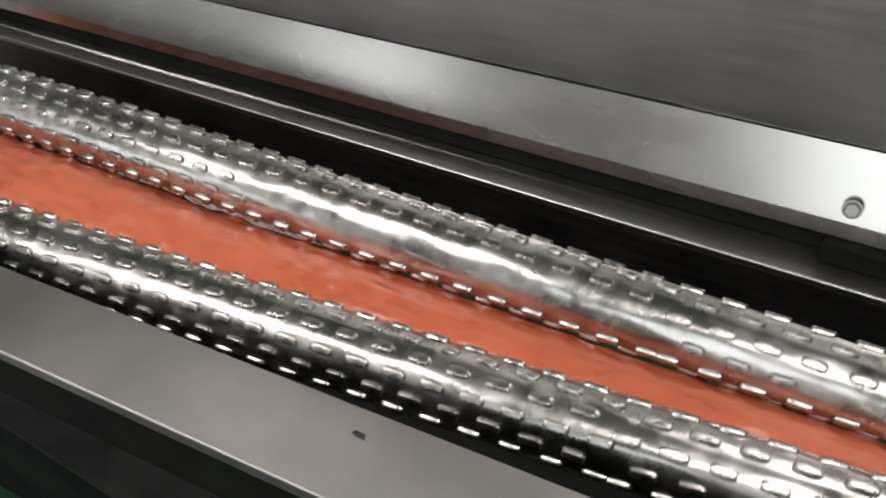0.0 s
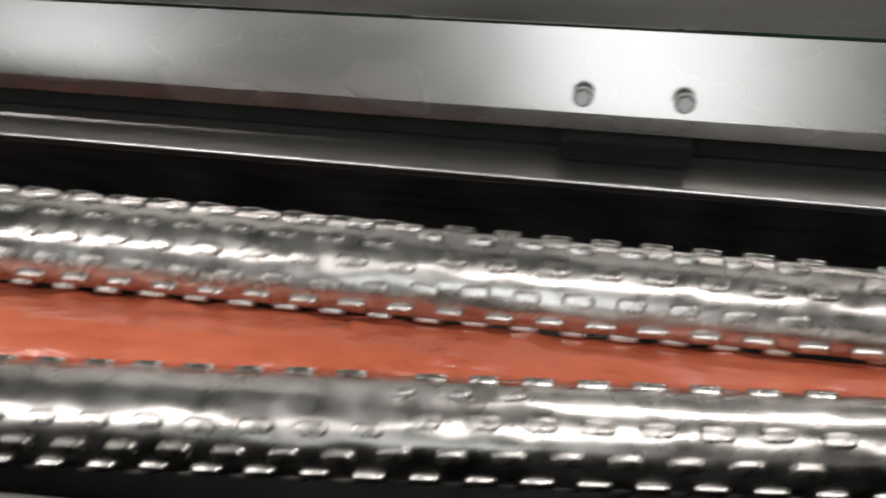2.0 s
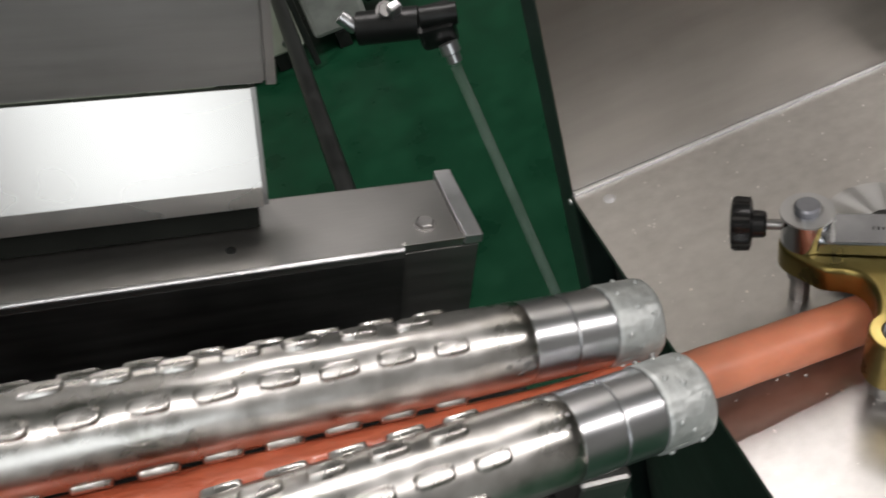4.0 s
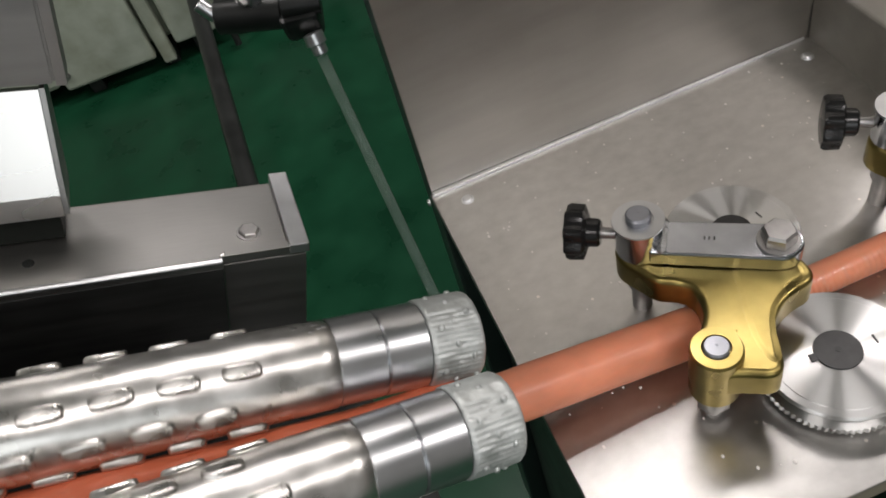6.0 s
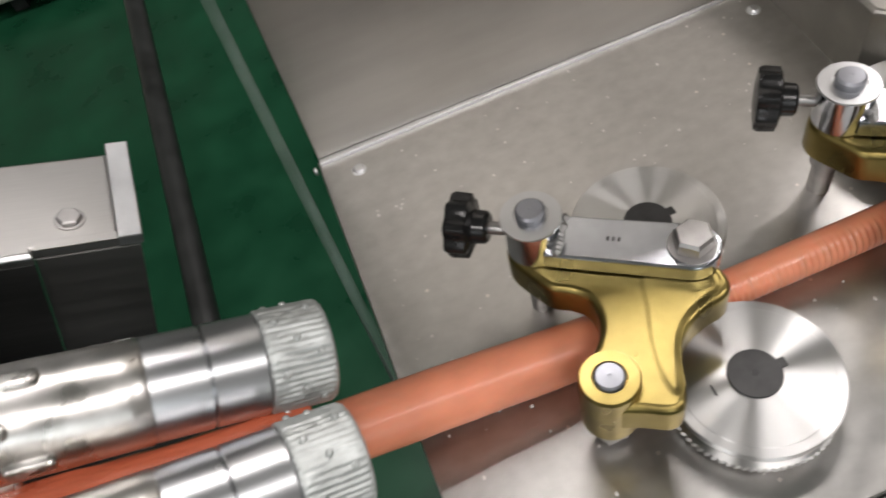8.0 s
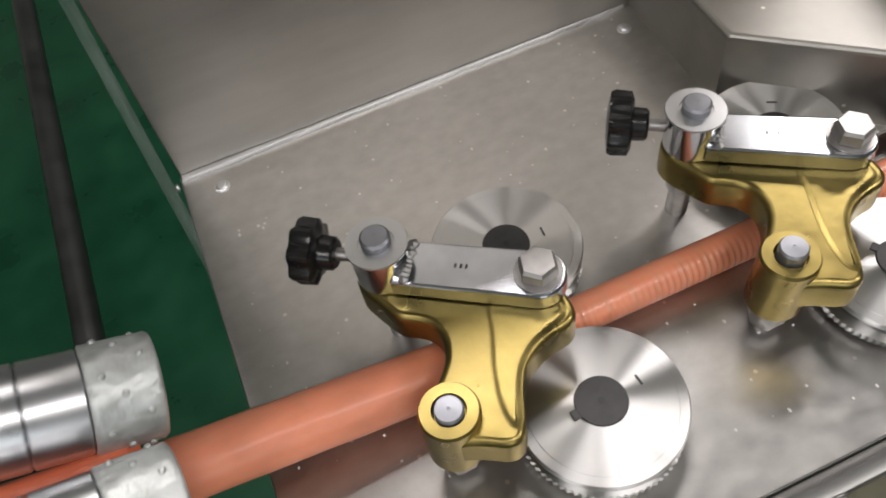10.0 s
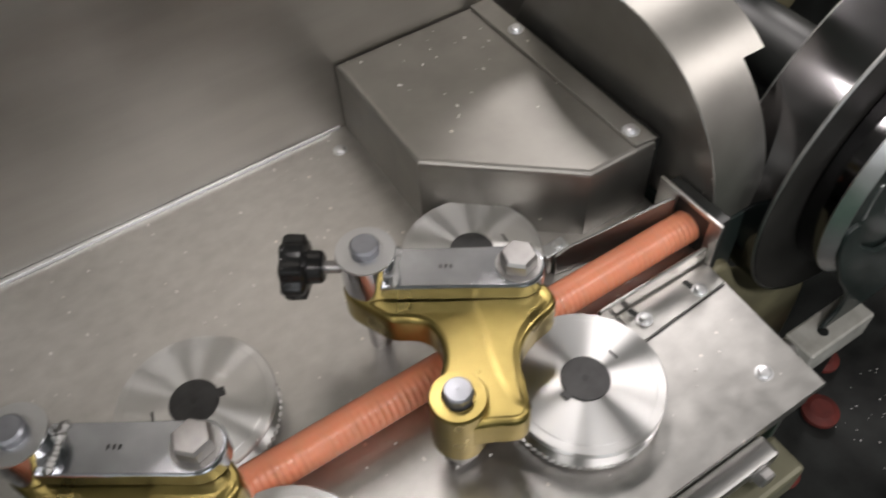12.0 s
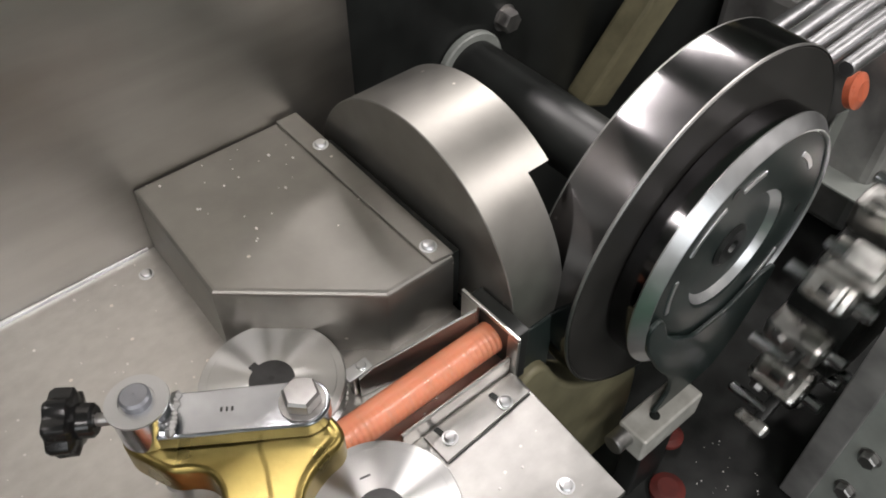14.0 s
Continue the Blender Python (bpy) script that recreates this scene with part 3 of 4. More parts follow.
for wx in (0.184, 0.420):
    for wy, s in ((-0.331, 1), (-0.191, -1)):
        WHEELS.append((sizing_wheel(wx, wy, "turned aluminium sizing wheel before the rope" if s > 0 else "turned aluminium sizing wheel behind the rope"), wx, wy, s))


def bracket(x, pin_top, pin_mat):
    """Brass guide bracket over the rope with a chrome arm and a knob."""
    t = thing("guide_bracket", "cast brass guide bracket with plated arm and black knob", "bracket", pose(x, -0.26, Z0), "guide brackets")
    px, py, qx, qy = -0.094, 0.057, -0.096, -0.057
    neck = [(-0.100, 0.020), (-0.088, 0.013), (-0.080, 0.004), (-0.079, -0.008), (-0.084, -0.022), (-0.094, -0.033)]
    right = [(-0.086, -0.081), (-0.072, -0.090), (-0.063, -0.090), (-0.056, -0.079), (-0.051, -0.063), (-0.043, -0.050), (-0.031, -0.041), (-0.016, -0.036), (-0.002, -0.035), (0.006, -0.028), (0.006, -0.012), (0.002, 0.012), (-0.040, 0.030), (-0.066, 0.050)]
    body = even(arc(px, py, 0.0205, 30, 215, 12) + neck + arc(qx, qy, 0.0186, 115, 262, 9) + right, 0.0025)
    bm = cast(body, 0.050, 0.0765, 0.0048, 0.0055)
    b = part("body", bm, BRASS, t, "cast yellow brass body", angle=1.0)
    part("boss", moved(lathe([(0.0175, 0.030), (0.0190, 0.033), (0.0190, 0.0825), (0.0178, 0.0848), (0.0108, 0.0850), (0.0103, 0.0835), (0.0102, 0.078)], 48), pose(qx, qy, 0)), BRASS, b)
    part("pin", moved(lathe([(0.0090, 0.0785), (0.0094, pin_top - 0.002), (0.0083, pin_top - 0.0003), (0.0012, pin_top), (0, pin_top - 0.0006)], 32), pose(qx, qy, 0)), pin_mat, t, "round steel pin end")
    rib = even([(-0.046, 0.004), (-0.052, -0.018), (-0.060, -0.036), (-0.0665, -0.056), (-0.0685, -0.072), (-0.066, -0.084), (-0.060, -0.0835), (-0.0555, -0.074), (-0.050, -0.060), (-0.042, -0.047), (-0.030, -0.0375), (-0.014, -0.0325), (-0.001, -0.030), (0.001, -0.014), (-0.010, 0.004)], 0.0025)
    part("rib", cast(rib, 0.0763, 0.0774, 0.0045, 0.0007, slope=True), BRASS, b, "worn raised rib", angle=1.0)
    part("nut", moved(lathe([(0.0125, 0.008), (0.0135, 0.010), (0.0135, 0.0299)], 6), pose(qx, qy, 0)), BOLT, t)
    part("leg", moved(lathe([(0.0075, 0.0), (0.0075, 0.012)], 20), pose(qx, qy, 0)), BOLT, t)
    part("leg", moved(lathe([(0.0085, 0.0), (0.0085, 0.03), (0.0115, 0.031), (0.0115, 0.0498)], 24), pose(px, py, 0)), BOLT, t)
    # post with washer and rivet head
    post = part("post", moved(lathe([(0.0182, 0.0768), (0.0190, 0.078), (0.0190, 0.1075), (0.0182, 0.1085)], 48), pose(px, py, 0)), CHROME, t, "plated round post")
    part("washer", moved(lathe([(0.0195, 0.1088), (0.0208, 0.1095), (0.0205, 0.1108), (0.0118, 0.1110), (0.0115, 0.1102)], 48), pose(px, py, 0)), SATIN, post, "pale grey washer")
    part("rivet", moved(lathe([(0.0098, 0.1095), (0.0100, 0.1165), (0.0085, 0.1180), (0.0012, 0.1182), (0, 0.1178)], 32), pose(px, py, 0)), PIN, post, "grey post end")
    # arm
    ex, ey = -0.008, 0.0
    d = Vector((ex - px, ey - py)).normalized()
    ang = math.degrees(math.atan2(d.y, d.x))
    L = (Vector((ex, ey)) - Vector((px, py))).length
    outline = [(0.010, -0.0175), (L - 0.002, -0.0185)] + arc(L, 0, 0.0185, -82, 82, 12) + [(L - 0.002, 0.0175), (0.010, 0.0165)]
    part("arm", moved(prism(outline, 0.0785, 0.0915, 0.0018), pose(px, py, 0, 0, 0, ang)), ARM, t, "plated flat steel arm")
    bm = bmesh.new()
    rng = random.Random(7)
    for i in range(9):
        bmesh.ops.create_icosphere(bm, subdivisions=1, radius=rng.uniform(0.0038, 0.0050), matrix=Matrix.Translation((0.0185 + rng.uniform(-0.0008, 0.0008), -0.014 + i * 0.0035, 0.0912)) @ Matrix.Diagonal((1, 1, 0.7, 1)))
    tagged(part("weld", moved(bm, pose(px, py, 0, 0, 0, ang)), HOOD, t, "lumpy weld bead"), kind="stuff")
    hexbolt(t, pose(ex, ey, 0.0930, 0, 0, 15), 0.0132, 0.0120)
    for k in (-0.003, 0.003, 0.009):
        part("stamp", moved(box(L * 0.5 + k * 0.6 - 0.0007, L * 0.5 + k * 0.6 + 0.0007, -0.0016, 0.0016, 0.0915, 0.0917, 0), pose(px, py, 0, 0, 0, ang)), HUB, t)
    # knob
    kd = Vector((-0.83, 0.56, 0)).normalized()
    p0 = Vector((px, py, 0.093))
    part("stud", rod(p0 + kd * 0.017, p0 + kd * 0.034, 0.0045), BOLT, t)
    km = along(p0 + kd * 0.030, p0 + kd * 0.08)
    lob = lambda r, k: r * (0.93 + 0.07 * math.cos(k * 2 * math.pi / 8)) if r > 0.015 else r
    part("knob", moved(lathe([(0.0095, 0), (0.0115, 0.002), (0.0120, 0.0105), (0.018, 0.011), (0.0228, 0.0130), (0.0234, 0.0245), (0.0218, 0.0275), (0.012, 0.0290), (0, 0.0294)], 64, radius=lob), km), PLASTIC, t, "black lobed plastic knob")
    return t


sizer_table()
bracket(0.184, 0.0875, PIN)
bracket(0.420, 0.0940, PIN)


def gearbox_cover():
    t = thing("gear_cover", "low polygonal stainless cover box on the plate", "cover", pose(0, 0, Z0))
    poly = [(0.421, 0.027), (0.589, 0.027), (0.586, -0.212), (0.520, -0.211), (0.416, -0.121)]
    part("box", prism(poly[::-1], 0.0, 0.074, 0.0045), COVER, t, "stainless folded box", angle=0.3)
    part("strip", prism([(0.566, 0.024), (0.566, -0.209), (0.586, -0.2115), (0.5885, 0.024)], 0.0743, 0.0772, 0.0009), COVER, t, "narrow fixing strip")
    screw(t, pose(0.579, -0.032, 0.0772), 0.0056, 0.0045)
    screw(t, pose(0.574, -0.194, 0.0772), 0.0056, 0.0045)
    # black block in place of the shade inside the open side
    part("side_opening", box(0.5865, 0.598, -0.205, -0.02, 0.001, 0.066, 0), BLACK, t, "open side, its shade drawn as a black block")
    return t


gearbox_cover()


def round_guard():
    t = thing("round_guard", "half-round brushed stainless guard behind the cover", "guard")
    cy, cz, r = -0.1335, 0.918, 0.1385

    angles = [-8 + 136 * i / 34 for i in range(35)] + [128 + 56 * i / 14 for i in range(1, 15)]
    cut = 35
    bm = bmesh.new()

    def row(x, k, n):
        return [bm.verts.new((x, cy + r * k * math.cos(radians(a)), cz + r * k * math.sin(radians(a)))) for a in angles[:n]]

    n = len(angles)
    r0, r1, r2, r3, r4, r5 = row(0.6004, 0.992, n), row(0.6012, 1, n), row(0.657, 1, n), row(0.680, 1, cut), row(0.680, 0.975, cut), row(0.657, 0.975, cut)
    for a, b, k in ((r0, r1, n), (r1, r2, n), (r2, r3, cut), (r3, r4, cut), (r4, r5, cut)):
        for i in range(k - 1):
            bm.faces.new((a[i], a[i + 1], b[i + 1], b[i]))
    bm.faces.new(r0)
    bm.faces.new(row(0.6565, 0.998, n)[::-1])
    for i in (0, cut - 1):
        bm.faces.new((r2[i], r3[i], r4[i], r5[i]))
    bmesh.ops.recalc_face_normals(bm, faces=bm.faces)
    part("shell", bm, COVER, t, "brushed half-round shell with a stepped notch")
    part("foot", box(0.602, 0.655, -0.27, -0.02, 0.6, 0.899, 0.002), TEAL, t, "dark green foot")
    return t


round_guard()


def gutter():
    t = thing("rope_gutter", "thin steel gutter leading the rope into the die head", "gutter", pose(0, 0, Z0))
    part("back_side", moved(prism([(0.0, 0.0005), (0.107, 0.0005), (0.107, 0.043), (0.012, 0.031), (0.0, 0.024)], 0, 0.0024, 0.0004), Matrix.Translation((0.474, -0.229, 0)) @ Matrix.Rotation(radians(-9.6), 4, "Z") @ Matrix.Rotation(radians(90), 4, "X")), HOOD, t, "thin steel gutter side")
    part("front_side", box(0.470, 0.580, -0.2905, -0.2868, 0.0005, 0.020, 0.001), STEEL, t, "low steel side bar")
    bm = box(0.581, 0.584, -0.296, -0.284, -0.02, 0.045, 0.0006)
    box(0.581, 0.584, -0.248, -0.228, -0.02, 0.045, 0.0006, bm)
    box(0.581, 0.584, -0.296, -0.228, 0.0452, 0.049, 0.0006, bm)
    part("end_frame", bm, STEEL, t)
    part("lug", box(0.466, 0.490, -0.2285, -0.216, 0.0220, 0.0250, 0.0012), BRIGHT, t, "folded tab")
    part("tab_post", box(0.470, 0.480, -0.2275, -0.220, 0.0005, 0.0218, 0.001), STEEL, t)
    screw(t, pose(0.482, -0.222, 0.0250), 0.0042, 0.003, False)
    # black block in place of the shade inside the mouth
    part("mouth", box(0.5845, 0.5995, -0.290, -0.232, -0.02, 0.043, 0.001), BLACK, t, "mouth of the die head, its shade drawn as a black block")
    b = thing("slotted_bracket", "slotted steel adjusting bracket screwed to the plate", "bracket", pose(0, 0, Z0))
    part("strip", prism([(0.488, -0.292), (0.4885, -0.320), (0.579, -0.315), (0.581, -0.292)], 0.0003, 0.0022, 0.0006), PLATE, b)
    part("groove", prism([(0.489, -0.3206), (0.489, -0.3217), (0.579, -0.3166), (0.579, -0.3155)], 0.0003, 0.0009, 0), BLACK, b)
    for x, y in ((0.503, -0.306), (0.557, -0.310)):
        part("slot", prism(rounded([(x - 0.003, y - 0.004), (x + 0.002, y - 0.005), (x - 0.001, y + 0.014), (x - 0.006, y + 0.014)], 4, 0.002)[::-1], 0.0022, 0.0026, 0), BLACK, b)
        screw(b, pose(x, y, 0.0026), 0.0050, 0.005)
    return t


gutter()


def die_machine():
    """Dark drive side beyond the plate."""
    t = thing("drive_housing", "black oily housing of the die head drive", "housing")
    part("back", box(0.602, 1.9, 0.06, 0.08, 0.3, 1.22, 0.002), BLACK, t)
    part("tray", box(0.575, 1.9, -0.9, 0.059, 0.50, 0.52, 0.002), SHADOW, t, "black oily drip tray")
    part("end", box(1.9, 1.92, -0.9, 0.08, 0.3, 0.85, 0.002), SHADOW, t)
    part("rib", moved(box(-0.03, 0.03, -0.02, 0.02, -0.25, 0.25, 0.006), pose(1.16, 0.0, 0.98, 10, 25, 0)), CASTING, t, "olive painted rib")
    WM = Matrix.Translation((0.840, -0.235, 0.899)) @ Matrix.Rotation(radians(90), 4, "X")
    web = arc(0, 0, 0.203, 194, 262, 24) + [(-0.02, -0.30), (-0.03, -0.375), (-0.21, -0.375), (-0.235, -0.06)]
    part("pedestal", moved(cast(even(web, 0.008), 0.005, 0.045, 0.006, 0.006), WM), CASTING, t, "olive cast web hugging the flywheel", angle=1.0)
    d = thing("flywheel", "large dark polished flywheel with a face plate", "wheel", WM)
    part("rim", lathe([(0.17, 0.0), (0.189, 0.001), (0.190, 0.002), (0.190, 0.0535), (0.188, 0.055), (0.182, 0.055)], 128), DISC, d, "dark polished rim")
    part("rim_face", lathe([(0.1875, 0.0551), (0.1865, 0.0560), (0.135, 0.0570), (0.135, 0.0555)], 128, ring=True), RIMFACE, d, "dull dark front face of the rim")
    part("shaft", lathe([(0.036, -0.292), (0.038, -0.290), (0.038, -0.001)], 48), BLACK, d, "black painted shaft")
    part("flange", lathe([(0.047, -0.294), (0.048, -0.2925), (0.048, -0.286), (0.046, -0.284)], 48), GREYGREEN, d)
    part("face_plate", lathe([(0.137, 0.0570), (0.1405, 0.060), (0.1405, 0.0820), (0.138, 0.0823)], 96), DISC, d)
    part("silver_ring", lathe([(0.1408, 0.0825), (0.1408, 0.0838), (0.1300, 0.0950), (0.1285, 0.0952), (0.1268, 0.0930), (0.1268, 0.0850)], 96, ring=True), BRIGHT, d, "bright machined ring")
    face = part("face", lathe([(0.1265, 0.0826), (0.1265, 0.0915), (0.068, 0.0915), (0.066, 0.0905), (0.066, 0.070), (0.0, 0.070)], 96), TEAL, d, "dark green enamelled face")
    part("bore_ring", lathe([(0.0657, 0.0900), (0.0657, 0.0702), (0.050, 0.0702), (0.053, 0.0765)], 64, ring=True), BRIGHT, face, "bright bevelled bore")
    # black disc darkens the recess like shade
    part("bore", lathe([(0.050, 0.0703), (0.050, 0.0712), (0.010, 0.0712)], 40), BLACK, face, "bore, its shade drawn as a black disc")
    part("spindle", lathe([(0.024, 0.0702), (0.024, 0.084), (0.020, 0.087), (0.008, 0.087), (0.006, 0.083)], 40), SHADOW, face, "dark spindle end")
    # bright arcs round the bore: reflections on recessed ring edges, drawn as strips
    for r, a0, a1 in ((0.098, 91, 109), (0.101, 121, 150), (0.112, -59, -33), (0.112, -85, -69), (0.100, 165, 190), (0.104, 30, 55)):
        slot = arc(0, 0, r + 0.0028, a0, a1, 10) + arc(0, 0, r - 0.0028, a1, a0, 10)
        part("slot", prism(rounded(slot, 1, 0.001), 0.0916, 0.0928, 0.0008), BRIGHT, face)
    for a in (114, 234, 354):
        part("bolt_hole", lathe([(0.0055, 0.0915), (0.0055, 0.0921), (0.003, 0.0921)], 20), BLACK, face, m=Matrix.Translation((0.107 * math.cos(radians(a)), 0.107 * math.sin(radians(a)), 0)))
    part("rim_edge", lathe([(0.1885, 0.0540), (0.1901, 0.0530), (0.1903, 0.0545), (0.1890, 0.0559)], 128, ring=True), HOOD, d, "worn rim edge")
    part("rim_edge", lathe([(0.1885, 0.0006), (0.1901, 0.0004), (0.1903, 0.0018), (0.1890, 0.0026)], 128, ring=True), HOOD, d, "worn rim edge")
    # casing leg and block
    leg = thing("casing_leg", "dark green casing with a bright foot block", "casing")
    outline = [(-0.131, -0.010), (-0.122, -0.050), (-0.085, -0.115), (-0.052, -0.160), (-0.044, -0.195), (-0.070, -0.219), (0.0, -0.222), (0.044, -0.219), (0.070, -0.185), (0.088, -0.140), (0.103, -0.085), (0.070, -0.080), (0.020, -0.100), (-0.040, -0.098), (-0.090, -0.055), (-0.112, -0.005)]
    part("casing", moved(cast(even(outline, 0.005), 0.0940, 0.0985, 0.002, 0.002), WM), TEAL, leg, angle=1.0)
    part("foot_block", box(0.742, 0.842, -0.352, -0.314, 0.640, 0.680, 0.003), BLOCK, leg, "pale machined block")
    part("hole", lathe([(0.006, 0), (0.006, 0.0006)], 20), BLACK, leg, m=pose(0.777, -0.335, 0.6801))
    part("pin", rod((0.722, -0.325, 0.664), (0.745, -0.325, 0.664), 0.012), BOLT, leg)
    part("stem", box(0.76, 0.82, -0.345, -0.318, 0.5205, 0.6395, 0.003), SHADOW, leg)
    hexbolt(t, Matrix.Translation((0.898, 0.0595, 0.942)) @ Matrix.Rotation(radians(90), 4, "X"), 0.014, 0.016)
    hexbolt(t, Matrix.Translation((1.17, 0.0595, 0.83)) @ Matrix.Rotation(radians(90), 4, "X"), 0.016, 0.020)
    return d


flywheel = die_machine()


def die_head():
    t = thing("die_head", "spinning die head with bright worn steel dies", "die head", DIE)
    part("core", moved(lathe([(0.085, -0.04), (0.10, -0.035), (0.10, 0.035), (0.085, 0.04)], 48), pose(0, 0, 0, 90, 0, 0)), SHADOW, t, "dark oily core")
    rng = random.Random(11)
    for k in range(12):
        m = Matrix.Rotation(2 * math.pi * (k + rng.uniform(-0.28, 0.28)) / 12, 4, "Y") @ Matrix.Translation((0, rng.uniform(-0.008, 0.008), 0.122 + rng.uniform(-0.018, 0.014))) @ Matrix.Rotation(rng.uniform(-0.3, 0.3), 4, "Y")
        w = rng.uniform(0.016, 0.027)
        bl = part("die_block", moved(box(-w, w, -0.034, rng.uniform(0.018, 0.038), -0.030, 0.022, 0.008), m), WORN, t, "worn die block")
        part("punch", moved(disc(0.008, 0.0, 0.022, 0.002, 16), m @ Matrix.Translation((0, -0.0345, 0)) @ Matrix.Rotation(radians(90), 4, "X")), CHROME, bl)
        hexbolt(bl, m @ Matrix.Translation((0.004, 0.012, 0.019)), 0.008, 0.009)
        # link arm and end piece further out
        ln = part("link", moved(box(-0.006, 0.006, -0.020, -0.006, 0.019, 0.066, 0.003), m), SHADOW, t, "dark link arm")
        w = rng.uniform(0.010, 0.017)
        part("link_end", moved(box(-w, w, -0.030, 0.010, 0.052, 0.052 + rng.uniform(0.012, 0.020), 0.005), m), WORN, ln, "bright worn link end")
        part("pin", moved(disc(0.007, -0.036, 0.014, 0.002, 16), m @ Matrix.Translation((0, 0, 0.040)) @ Matrix.Rotation(radians(90), 4, "X")), CHROME, ln)
    return t


DIE = pose(1.05, -0.392, 0.735)
die = die_head()


def side_things():
    p = thing("side_plate", "grey green enamelled machine column with bolts", "column")
    part("post", box(0.92, 1.16, -0.66, -0.46, 0.521, 1.02, 0.006), GREYGREEN, p)
    part("edge_strip", box(0.912, 0.9195, -0.490, -0.458, 0.523, 1.02, 0.002), PALEGREY, p, "lighter edge strip")
    for y, z in ((-0.515, 0.672), (-0.515, 0.60), (-0.515, 0.78)):
        hexbolt(p, Matrix.Translation((0.9185, y, z)) @ Matrix.Rotation(radians(-90), 4, "Y"), 0.010, 0.010)
    for (x, y, r) in ((0.862, -0.325, 0.019), (0.802, -0.372, 0.022), (0.705, -0.40, 0.020)):
        bm = lathe([(r * 0.6, 0), (r, 0.004), (r, 0.010), (r * 0.6, 0.014)], 24)
        tagged(part("candy_piece", bm, CANDY_SHADE, m=pose(x, y, 0.5205)), "fallen piece of orange candy on the tray, darkened for shade", "candy", "fallen candies")
    g = thing("guide_bars", "row of bright parallel guide bars beyond the flywheel", "bars")
    for k in range(5):
        part("bar", rod((1.22, -0.10 - 0.030 * k, 0.86 + 0.004 * k), (1.75, -0.10 - 0.030 * k, 0.90), 0.011), SATIN, g)
    part("holder", box(1.62, 1.66, -0.26, 0.05, 0.521, 0.86, 0.004), OLIVE, g)
    part("holder", box(1.36, 1.46, -0.27, 0.05, 0.521, 0.848, 0.014), PALEGREY, g, "pale worn cast holder")
    for x, y, z in ((1.30, -0.205, 0.80), (1.50, -0.30, 0.66)):
        tagged(part("candy_piece", moved(lathe([(0.014, 0), (0.026, 0.006), (0.026, 0.016), (0.014, 0.022)], 24), pose(0, 0, 0, 70, 0, 0)), CANDY, m=pose(x, y, z)), "moulded orange candy piece leaving the die head", "candy", "moulded candies")
    c = thing("chute", "grey enamelled discharge chute under the die head", "chute")
    part("floor_sheet", moved(box(-0.2, 0.2, -0.12, 0.12, -0.004, 0, 0.001), pose(1.50, -0.32, 0.60, 0, 12, 0)), GREYGREEN, c)
    part("side_sheet", moved(box(-0.2, 0.2, 0.12, 0.124, 0, 0.10, 0.001), pose(1.50, -0.32, 0.60, 0, 12, 0)), GREYGREEN, c)
    part("leg", box(1.48, 1.52, -0.34, -0.30, 0.521, 0.59, 0.002), SHADOW, c)


side_things()


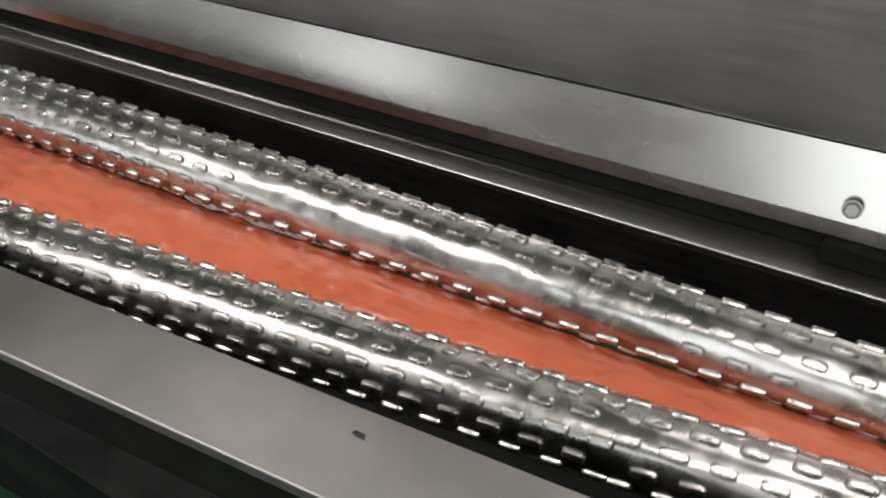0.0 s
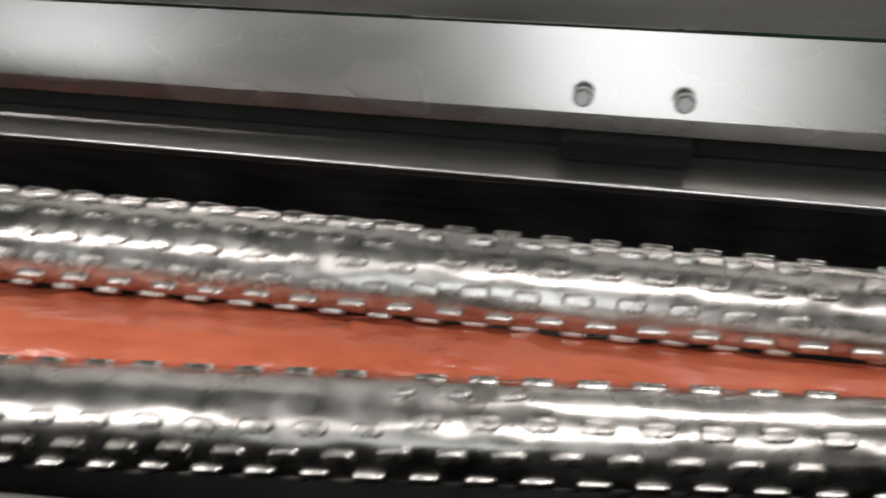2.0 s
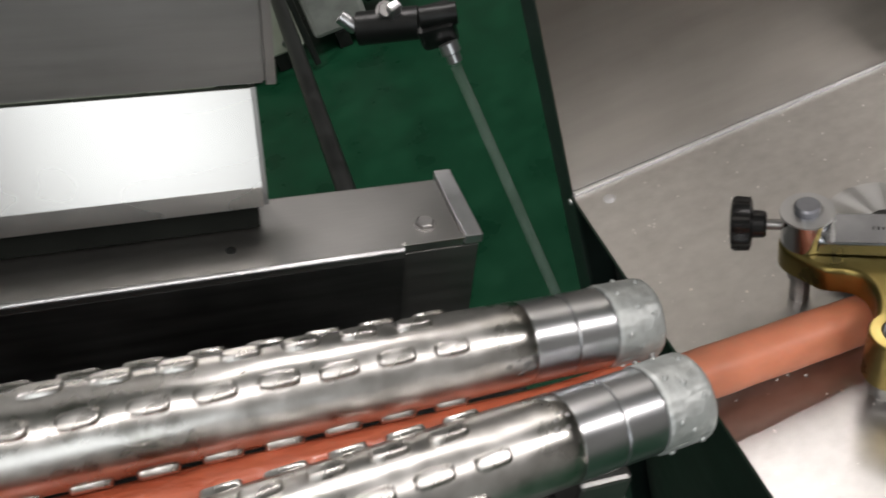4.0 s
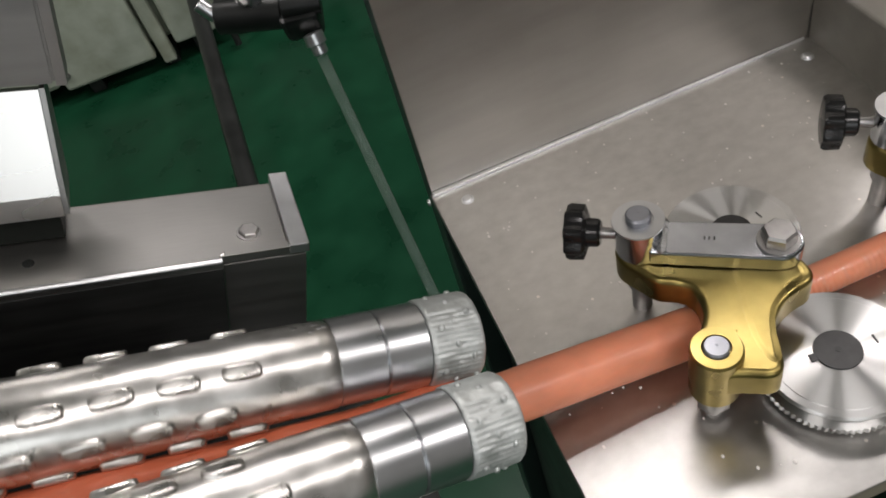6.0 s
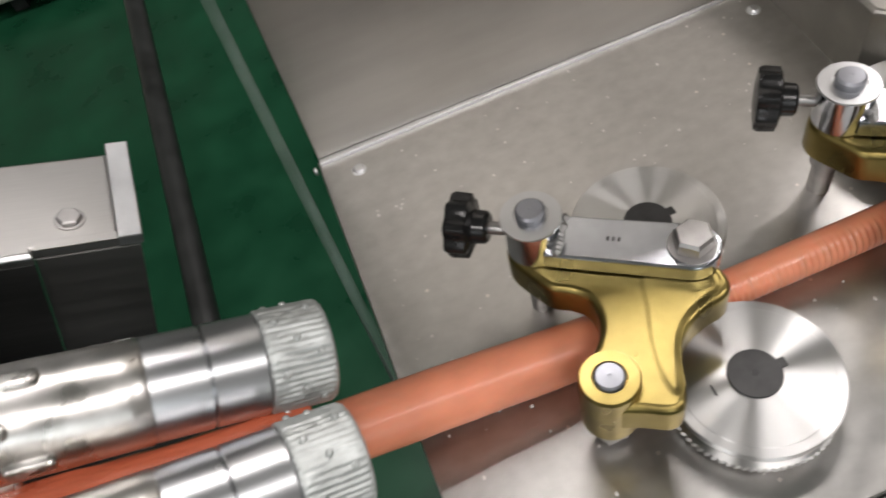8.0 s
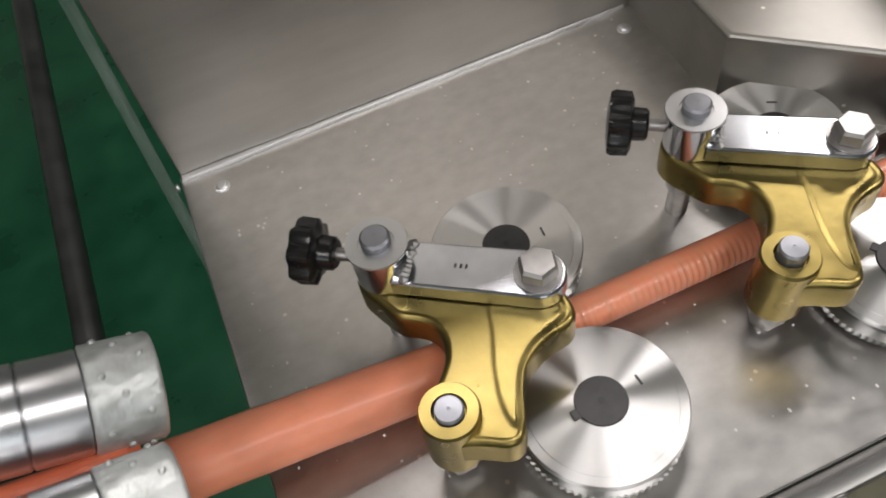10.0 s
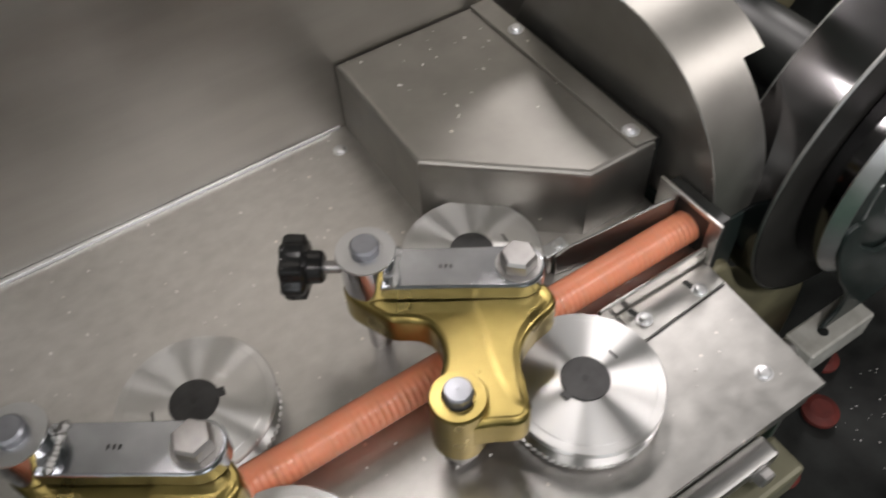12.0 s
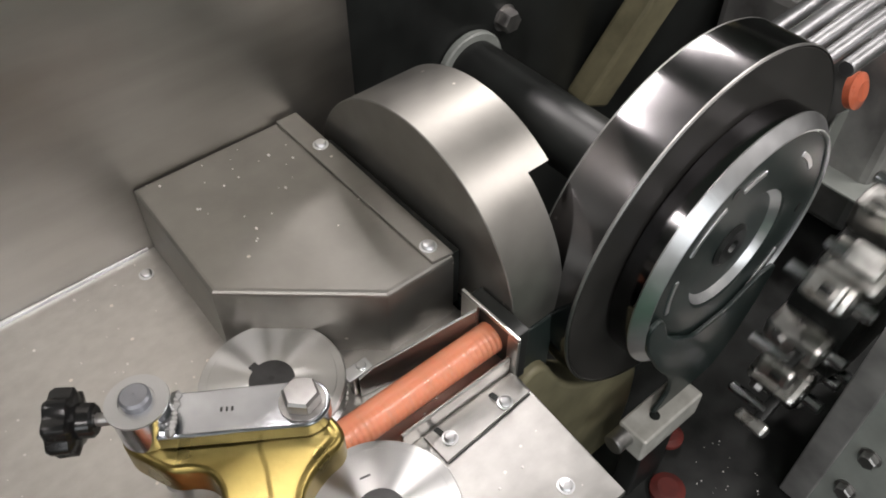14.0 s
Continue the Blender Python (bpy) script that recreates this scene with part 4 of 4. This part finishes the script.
def far_things():
    b = thing("pale_machine", "pale green enamelled machine base on the floor", "machine", pose(0, 2.05, 0, 0, 0, -1.5))
    part("base", box(-1.9, -0.90, 0.02, 0.9, 0.07, 0.75, 0.02), PALE, b)
    part("door", box(-0.885, -0.56, 0.0, 0.05, 0.06, 0.70, 0.012), PALE, b, "stained pale door panel")
    part("side_box", box(-0.885, -0.33, 0.06, 0.7, 0.09, 0.60, 0.02), PALE, b, "stained pale green side box")
    part("post", box(-0.545, -0.50, 0.0, 0.05, 0.03, 0.70, 0.008), PALE, b, "pale square post")
    part("side_panel", box(-0.48, -0.30, 0.01, 0.05, 0.08, 0.62, 0.010), PALE, b)
    part("end_box", box(-0.26, -0.05, 0.03, 0.5, 0.07, 0.50, 0.02), GREYGREEN, b, "grey end box")
    part("motor", moved(lathe([(0.07, 0), (0.085, 0.01), (0.085, 0.16), (0.06, 0.18)], 32), pose(-0.04, 0.16, 0.17, 0, 90, 0)), BLACK, b, "black motor")
    for x in (-1.7, -1.05, -0.80, -0.52, -0.40, -0.16, -0.08):
        part("foot", box(x - 0.025, x + 0.025, 0.04, 0.12, 0, 0.0695, 0.004), SHADOW, b)
    part("hose", rod((-0.28, -0.03, 0.02), (-0.29, -0.02, 0.55), 0.012), BLACK, b, "thin black hose")
    for x in (-0.86, -0.36):
        hexbolt(b, Matrix.Translation((x, -0.001 if x < -0.5 else 0.009, 0.12)) @ Matrix.Rotation(radians(90), 4, "X"), 0.012, 0.010)
    p = thing("drive_pipe", "long black painted pipe between the machines", "pipe")
    part("tube", rod((-0.30, 0.06, 0.44), (-0.31, 2.066, 0.44), 0.022, 24), BLACK, p)
    part("flange", rod((-0.31, 2.045, 0.44), (-0.31, 2.068, 0.44), 0.04, 24), BLACK, p)
    r = thing("air_tube", "clear plastic tube hanging from a dark air joint", "tube")
    part("tube", rod((-0.078, 0.268, 0.955), (-0.053, -0.03, 0.5), 0.0068), CLEAR, r, "clear plastic tube")
    part("ferrule", moved(lathe([(0.007, 0.0), (0.0125, 0.001), (0.0125, 0.014), (0.0095, 0.016), (0.0095, 0.026), (0.007, 0.028)], 24), along((-0.0785, 0.275, 0.985), (-0.077, 0.262, 0.955))), BRIGHT, r, "bright turned ferrule")
    part("joint", moved(box(-0.024, 0.024, -0.020, 0.026, -0.020, 0.020, 0.007), pose(-0.082, 0.300, 0.995, 20, 0, -15)), BLACK, r, "dark joint block")
    part("joint_cap", rod((-0.10, 0.297, 1.018), (-0.055, 0.286, 1.012), 0.014), SHADOW, r)
    part("cross_shaft", rod((-0.10, 0.31, 1.005), (-0.175, 0.335, 1.015), 0.021), BLACK, r, "black cylinder body")
    part("clip", moved(box(-0.008, 0.008, -0.006, 0.006, -0.002, 0.022, 0.002), pose(-0.128, 0.315, 1.024, 30, 0, 20)), BRIGHT, r, "bright clip")
    hexbolt(r, along((-0.135, 0.32, 1.032), (-0.135, 0.25, 1.08)), 0.010, 0.01)
    part("elbow", rod((-0.176, 0.336, 1.016), (-0.190, 0.345, 1.035), 0.009), BRIGHT, r)


far_things()


# ---- the rope ----
def rope():
    t = thing("candy_rope", "orange candy rope running through the sizing wheels", "candy rope")
    a, b = FM @ Vector((0.082, -0.154, -0.0560)), Vector((0.19, ROPE_Y - 0.003, ROPE_Z))
    L = (b - a).length
    bm = lathe([(0.0217, -0.03), (0.0217, 0.0)] + [(0.0216 - 0.0024 * (i / 24) ** 2 - 0.0031 * (i / 24) ** 14, L * i / 24) for i in range(1, 25)], 40)
    for v in bm.verts:
        d = Vector((v.co.x, v.co.y, 0))
        if d.length > 1e-4:
            v.co += d * 0.03 * noise.noise(v.co * 35)
    thick = part("thick_rope", bm, ROPE, t, m=along(a, b))
    # moulded segments after the first wheels
    seg = 0.02
    prof = []
    for i in range(17):
        prof.append((0.0141, seg * 1.004 * (i / 16 - 0.5)))
    proto = lathe(prof, 32)
    # fine slanting tooth marks on the upper front side
    for v in proto.verts:
        th = math.atan2(v.co.y, v.co.x)
        w = max(0.0, math.cos(th - math.atan2(-0.88, -0.48)) - 0.45) / 0.55
        k = 1 + 0.030 * w * math.cos(8 * math.pi * v.co.z / seg)
        v.co.x, v.co.y = v.co.x * k, v.co.y * k
    me = bpy.data.meshes.new("rope_segment")
    finish(proto, 1.2)
    proto.to_mesh(me)
    proto.free()
    me.materials.append(SEGMENT)
    out = []
    speed, x0, x1 = 0.082, 0.165, 0.595
    n = int((x1 - x0 + speed * 14) / seg) + 1
    for k in range(n):
        ob = new("rope_segment", me)
        ob.parent = t
        out.append((ob, k * seg))
    return thick, along(a, b), out, speed, x0, x1


rope_thick, M_ROPE, SEGMENTS, SPEED, X0, X1 = rope()


def crumbs():
    rng = random.Random(21)
    bm = bmesh.new()
    for i in range(238):
        if i < 215:
            x, y, z = rng.uniform(-0.02, 0.56), rng.uniform(-0.40, 0.02), Z0
            if x > 0.40 and y > -0.22:
                continue
        else:
            x, y, z = rng.uniform(0.43, 0.56), rng.uniform(-0.11, 0.02), Z0 + 0.0742
        r = rng.uniform(0.0005, 0.0015)
        bmesh.ops.create_icosphere(bm, subdivisions=1, radius=r, matrix=Matrix.Translation((x, y, z + r * 0.4)) @ Matrix.Diagonal((1, rng.uniform(0.7, 1.8), 0.6, 1)))
    for i in range(34):
        x, y, r = rng.uniform(0.80, 0.912), rng.uniform(-0.50, -0.36), rng.uniform(0.0004, 0.0011)
        bmesh.ops.create_icosphere(bm, subdivisions=1, radius=r, matrix=Matrix.Translation((x, y, 0.52 + r * 0.5)))
    tagged(part("candy_crumbs", bm, CRUMB), "tiny pale candy crumbs scattered on plate and tray", "crumbs", kind="stuff")


crumbs()


# ---- motion ----
def swing(t):
    """Roller turn in degrees: it reverses every 3.5 s, at 0.7, 4.2, 7.7 and 11.2 s."""
    rate, half, soft = 281.0, 3.5, 0.12
    ph = (t - 0.7) % (2 * half)
    d = abs(ph - half)
    tri = half - d
    for edge in (0.0, half, 2 * half):
        g = abs(ph - edge)
        if g < soft:
            corr = (soft - g) ** 2 / (2 * soft)
            tri += corr if edge != half else -corr
    return -rate * tri


def motions():
    times = [i / 10 for i in range(141)]
    for ob, m in ((roller_back, M_BACK), (roller_front, M_FRONT)):
        walk(ob, [(t, m @ Matrix.Rotation(radians(-swing(t)), 4, "Z")) for t in times])
    walk(candy_cone, [(t, M_BATCH @ Matrix.Rotation(radians(0.7 * swing(t)), 4, "Z")) for t in times])
    walk(rope_thick, [(t, M_ROPE @ Matrix.Rotation(radians(0.15 * swing(t)), 4, "Z")) for t in times])
    for w, x, y, side in WHEELS:
        a0, rate = (129 + 87 * 6.5, 87) if x < 0.3 else (47 + 146 * 10.5, 146)
        walk(w, [(t, pose(x, y, Z0, 0, 0, side * (a0 - rate * t))) for t in [0.5 * i for i in range(29)]])
    walk(die, [(t, DIE @ Matrix.Rotation(radians(-240 * t), 4, "Y")) for t in [0.25 * i for i in range(57)]])
    turn = Matrix.Rotation(radians(90), 4, "Y")
    for ob, lag in SEGMENTS:
        # offset of the segment on the running rope
        rows = []
        for i in range(29):
            t = i * 0.5
            x = X1 - lag + SPEED * t
            rows.append((t, Matrix.Translation((min(max(x, X0), X1), ROPE_Y, ROPE_Z)) @ turn))
        walk(ob, rows)


motions()
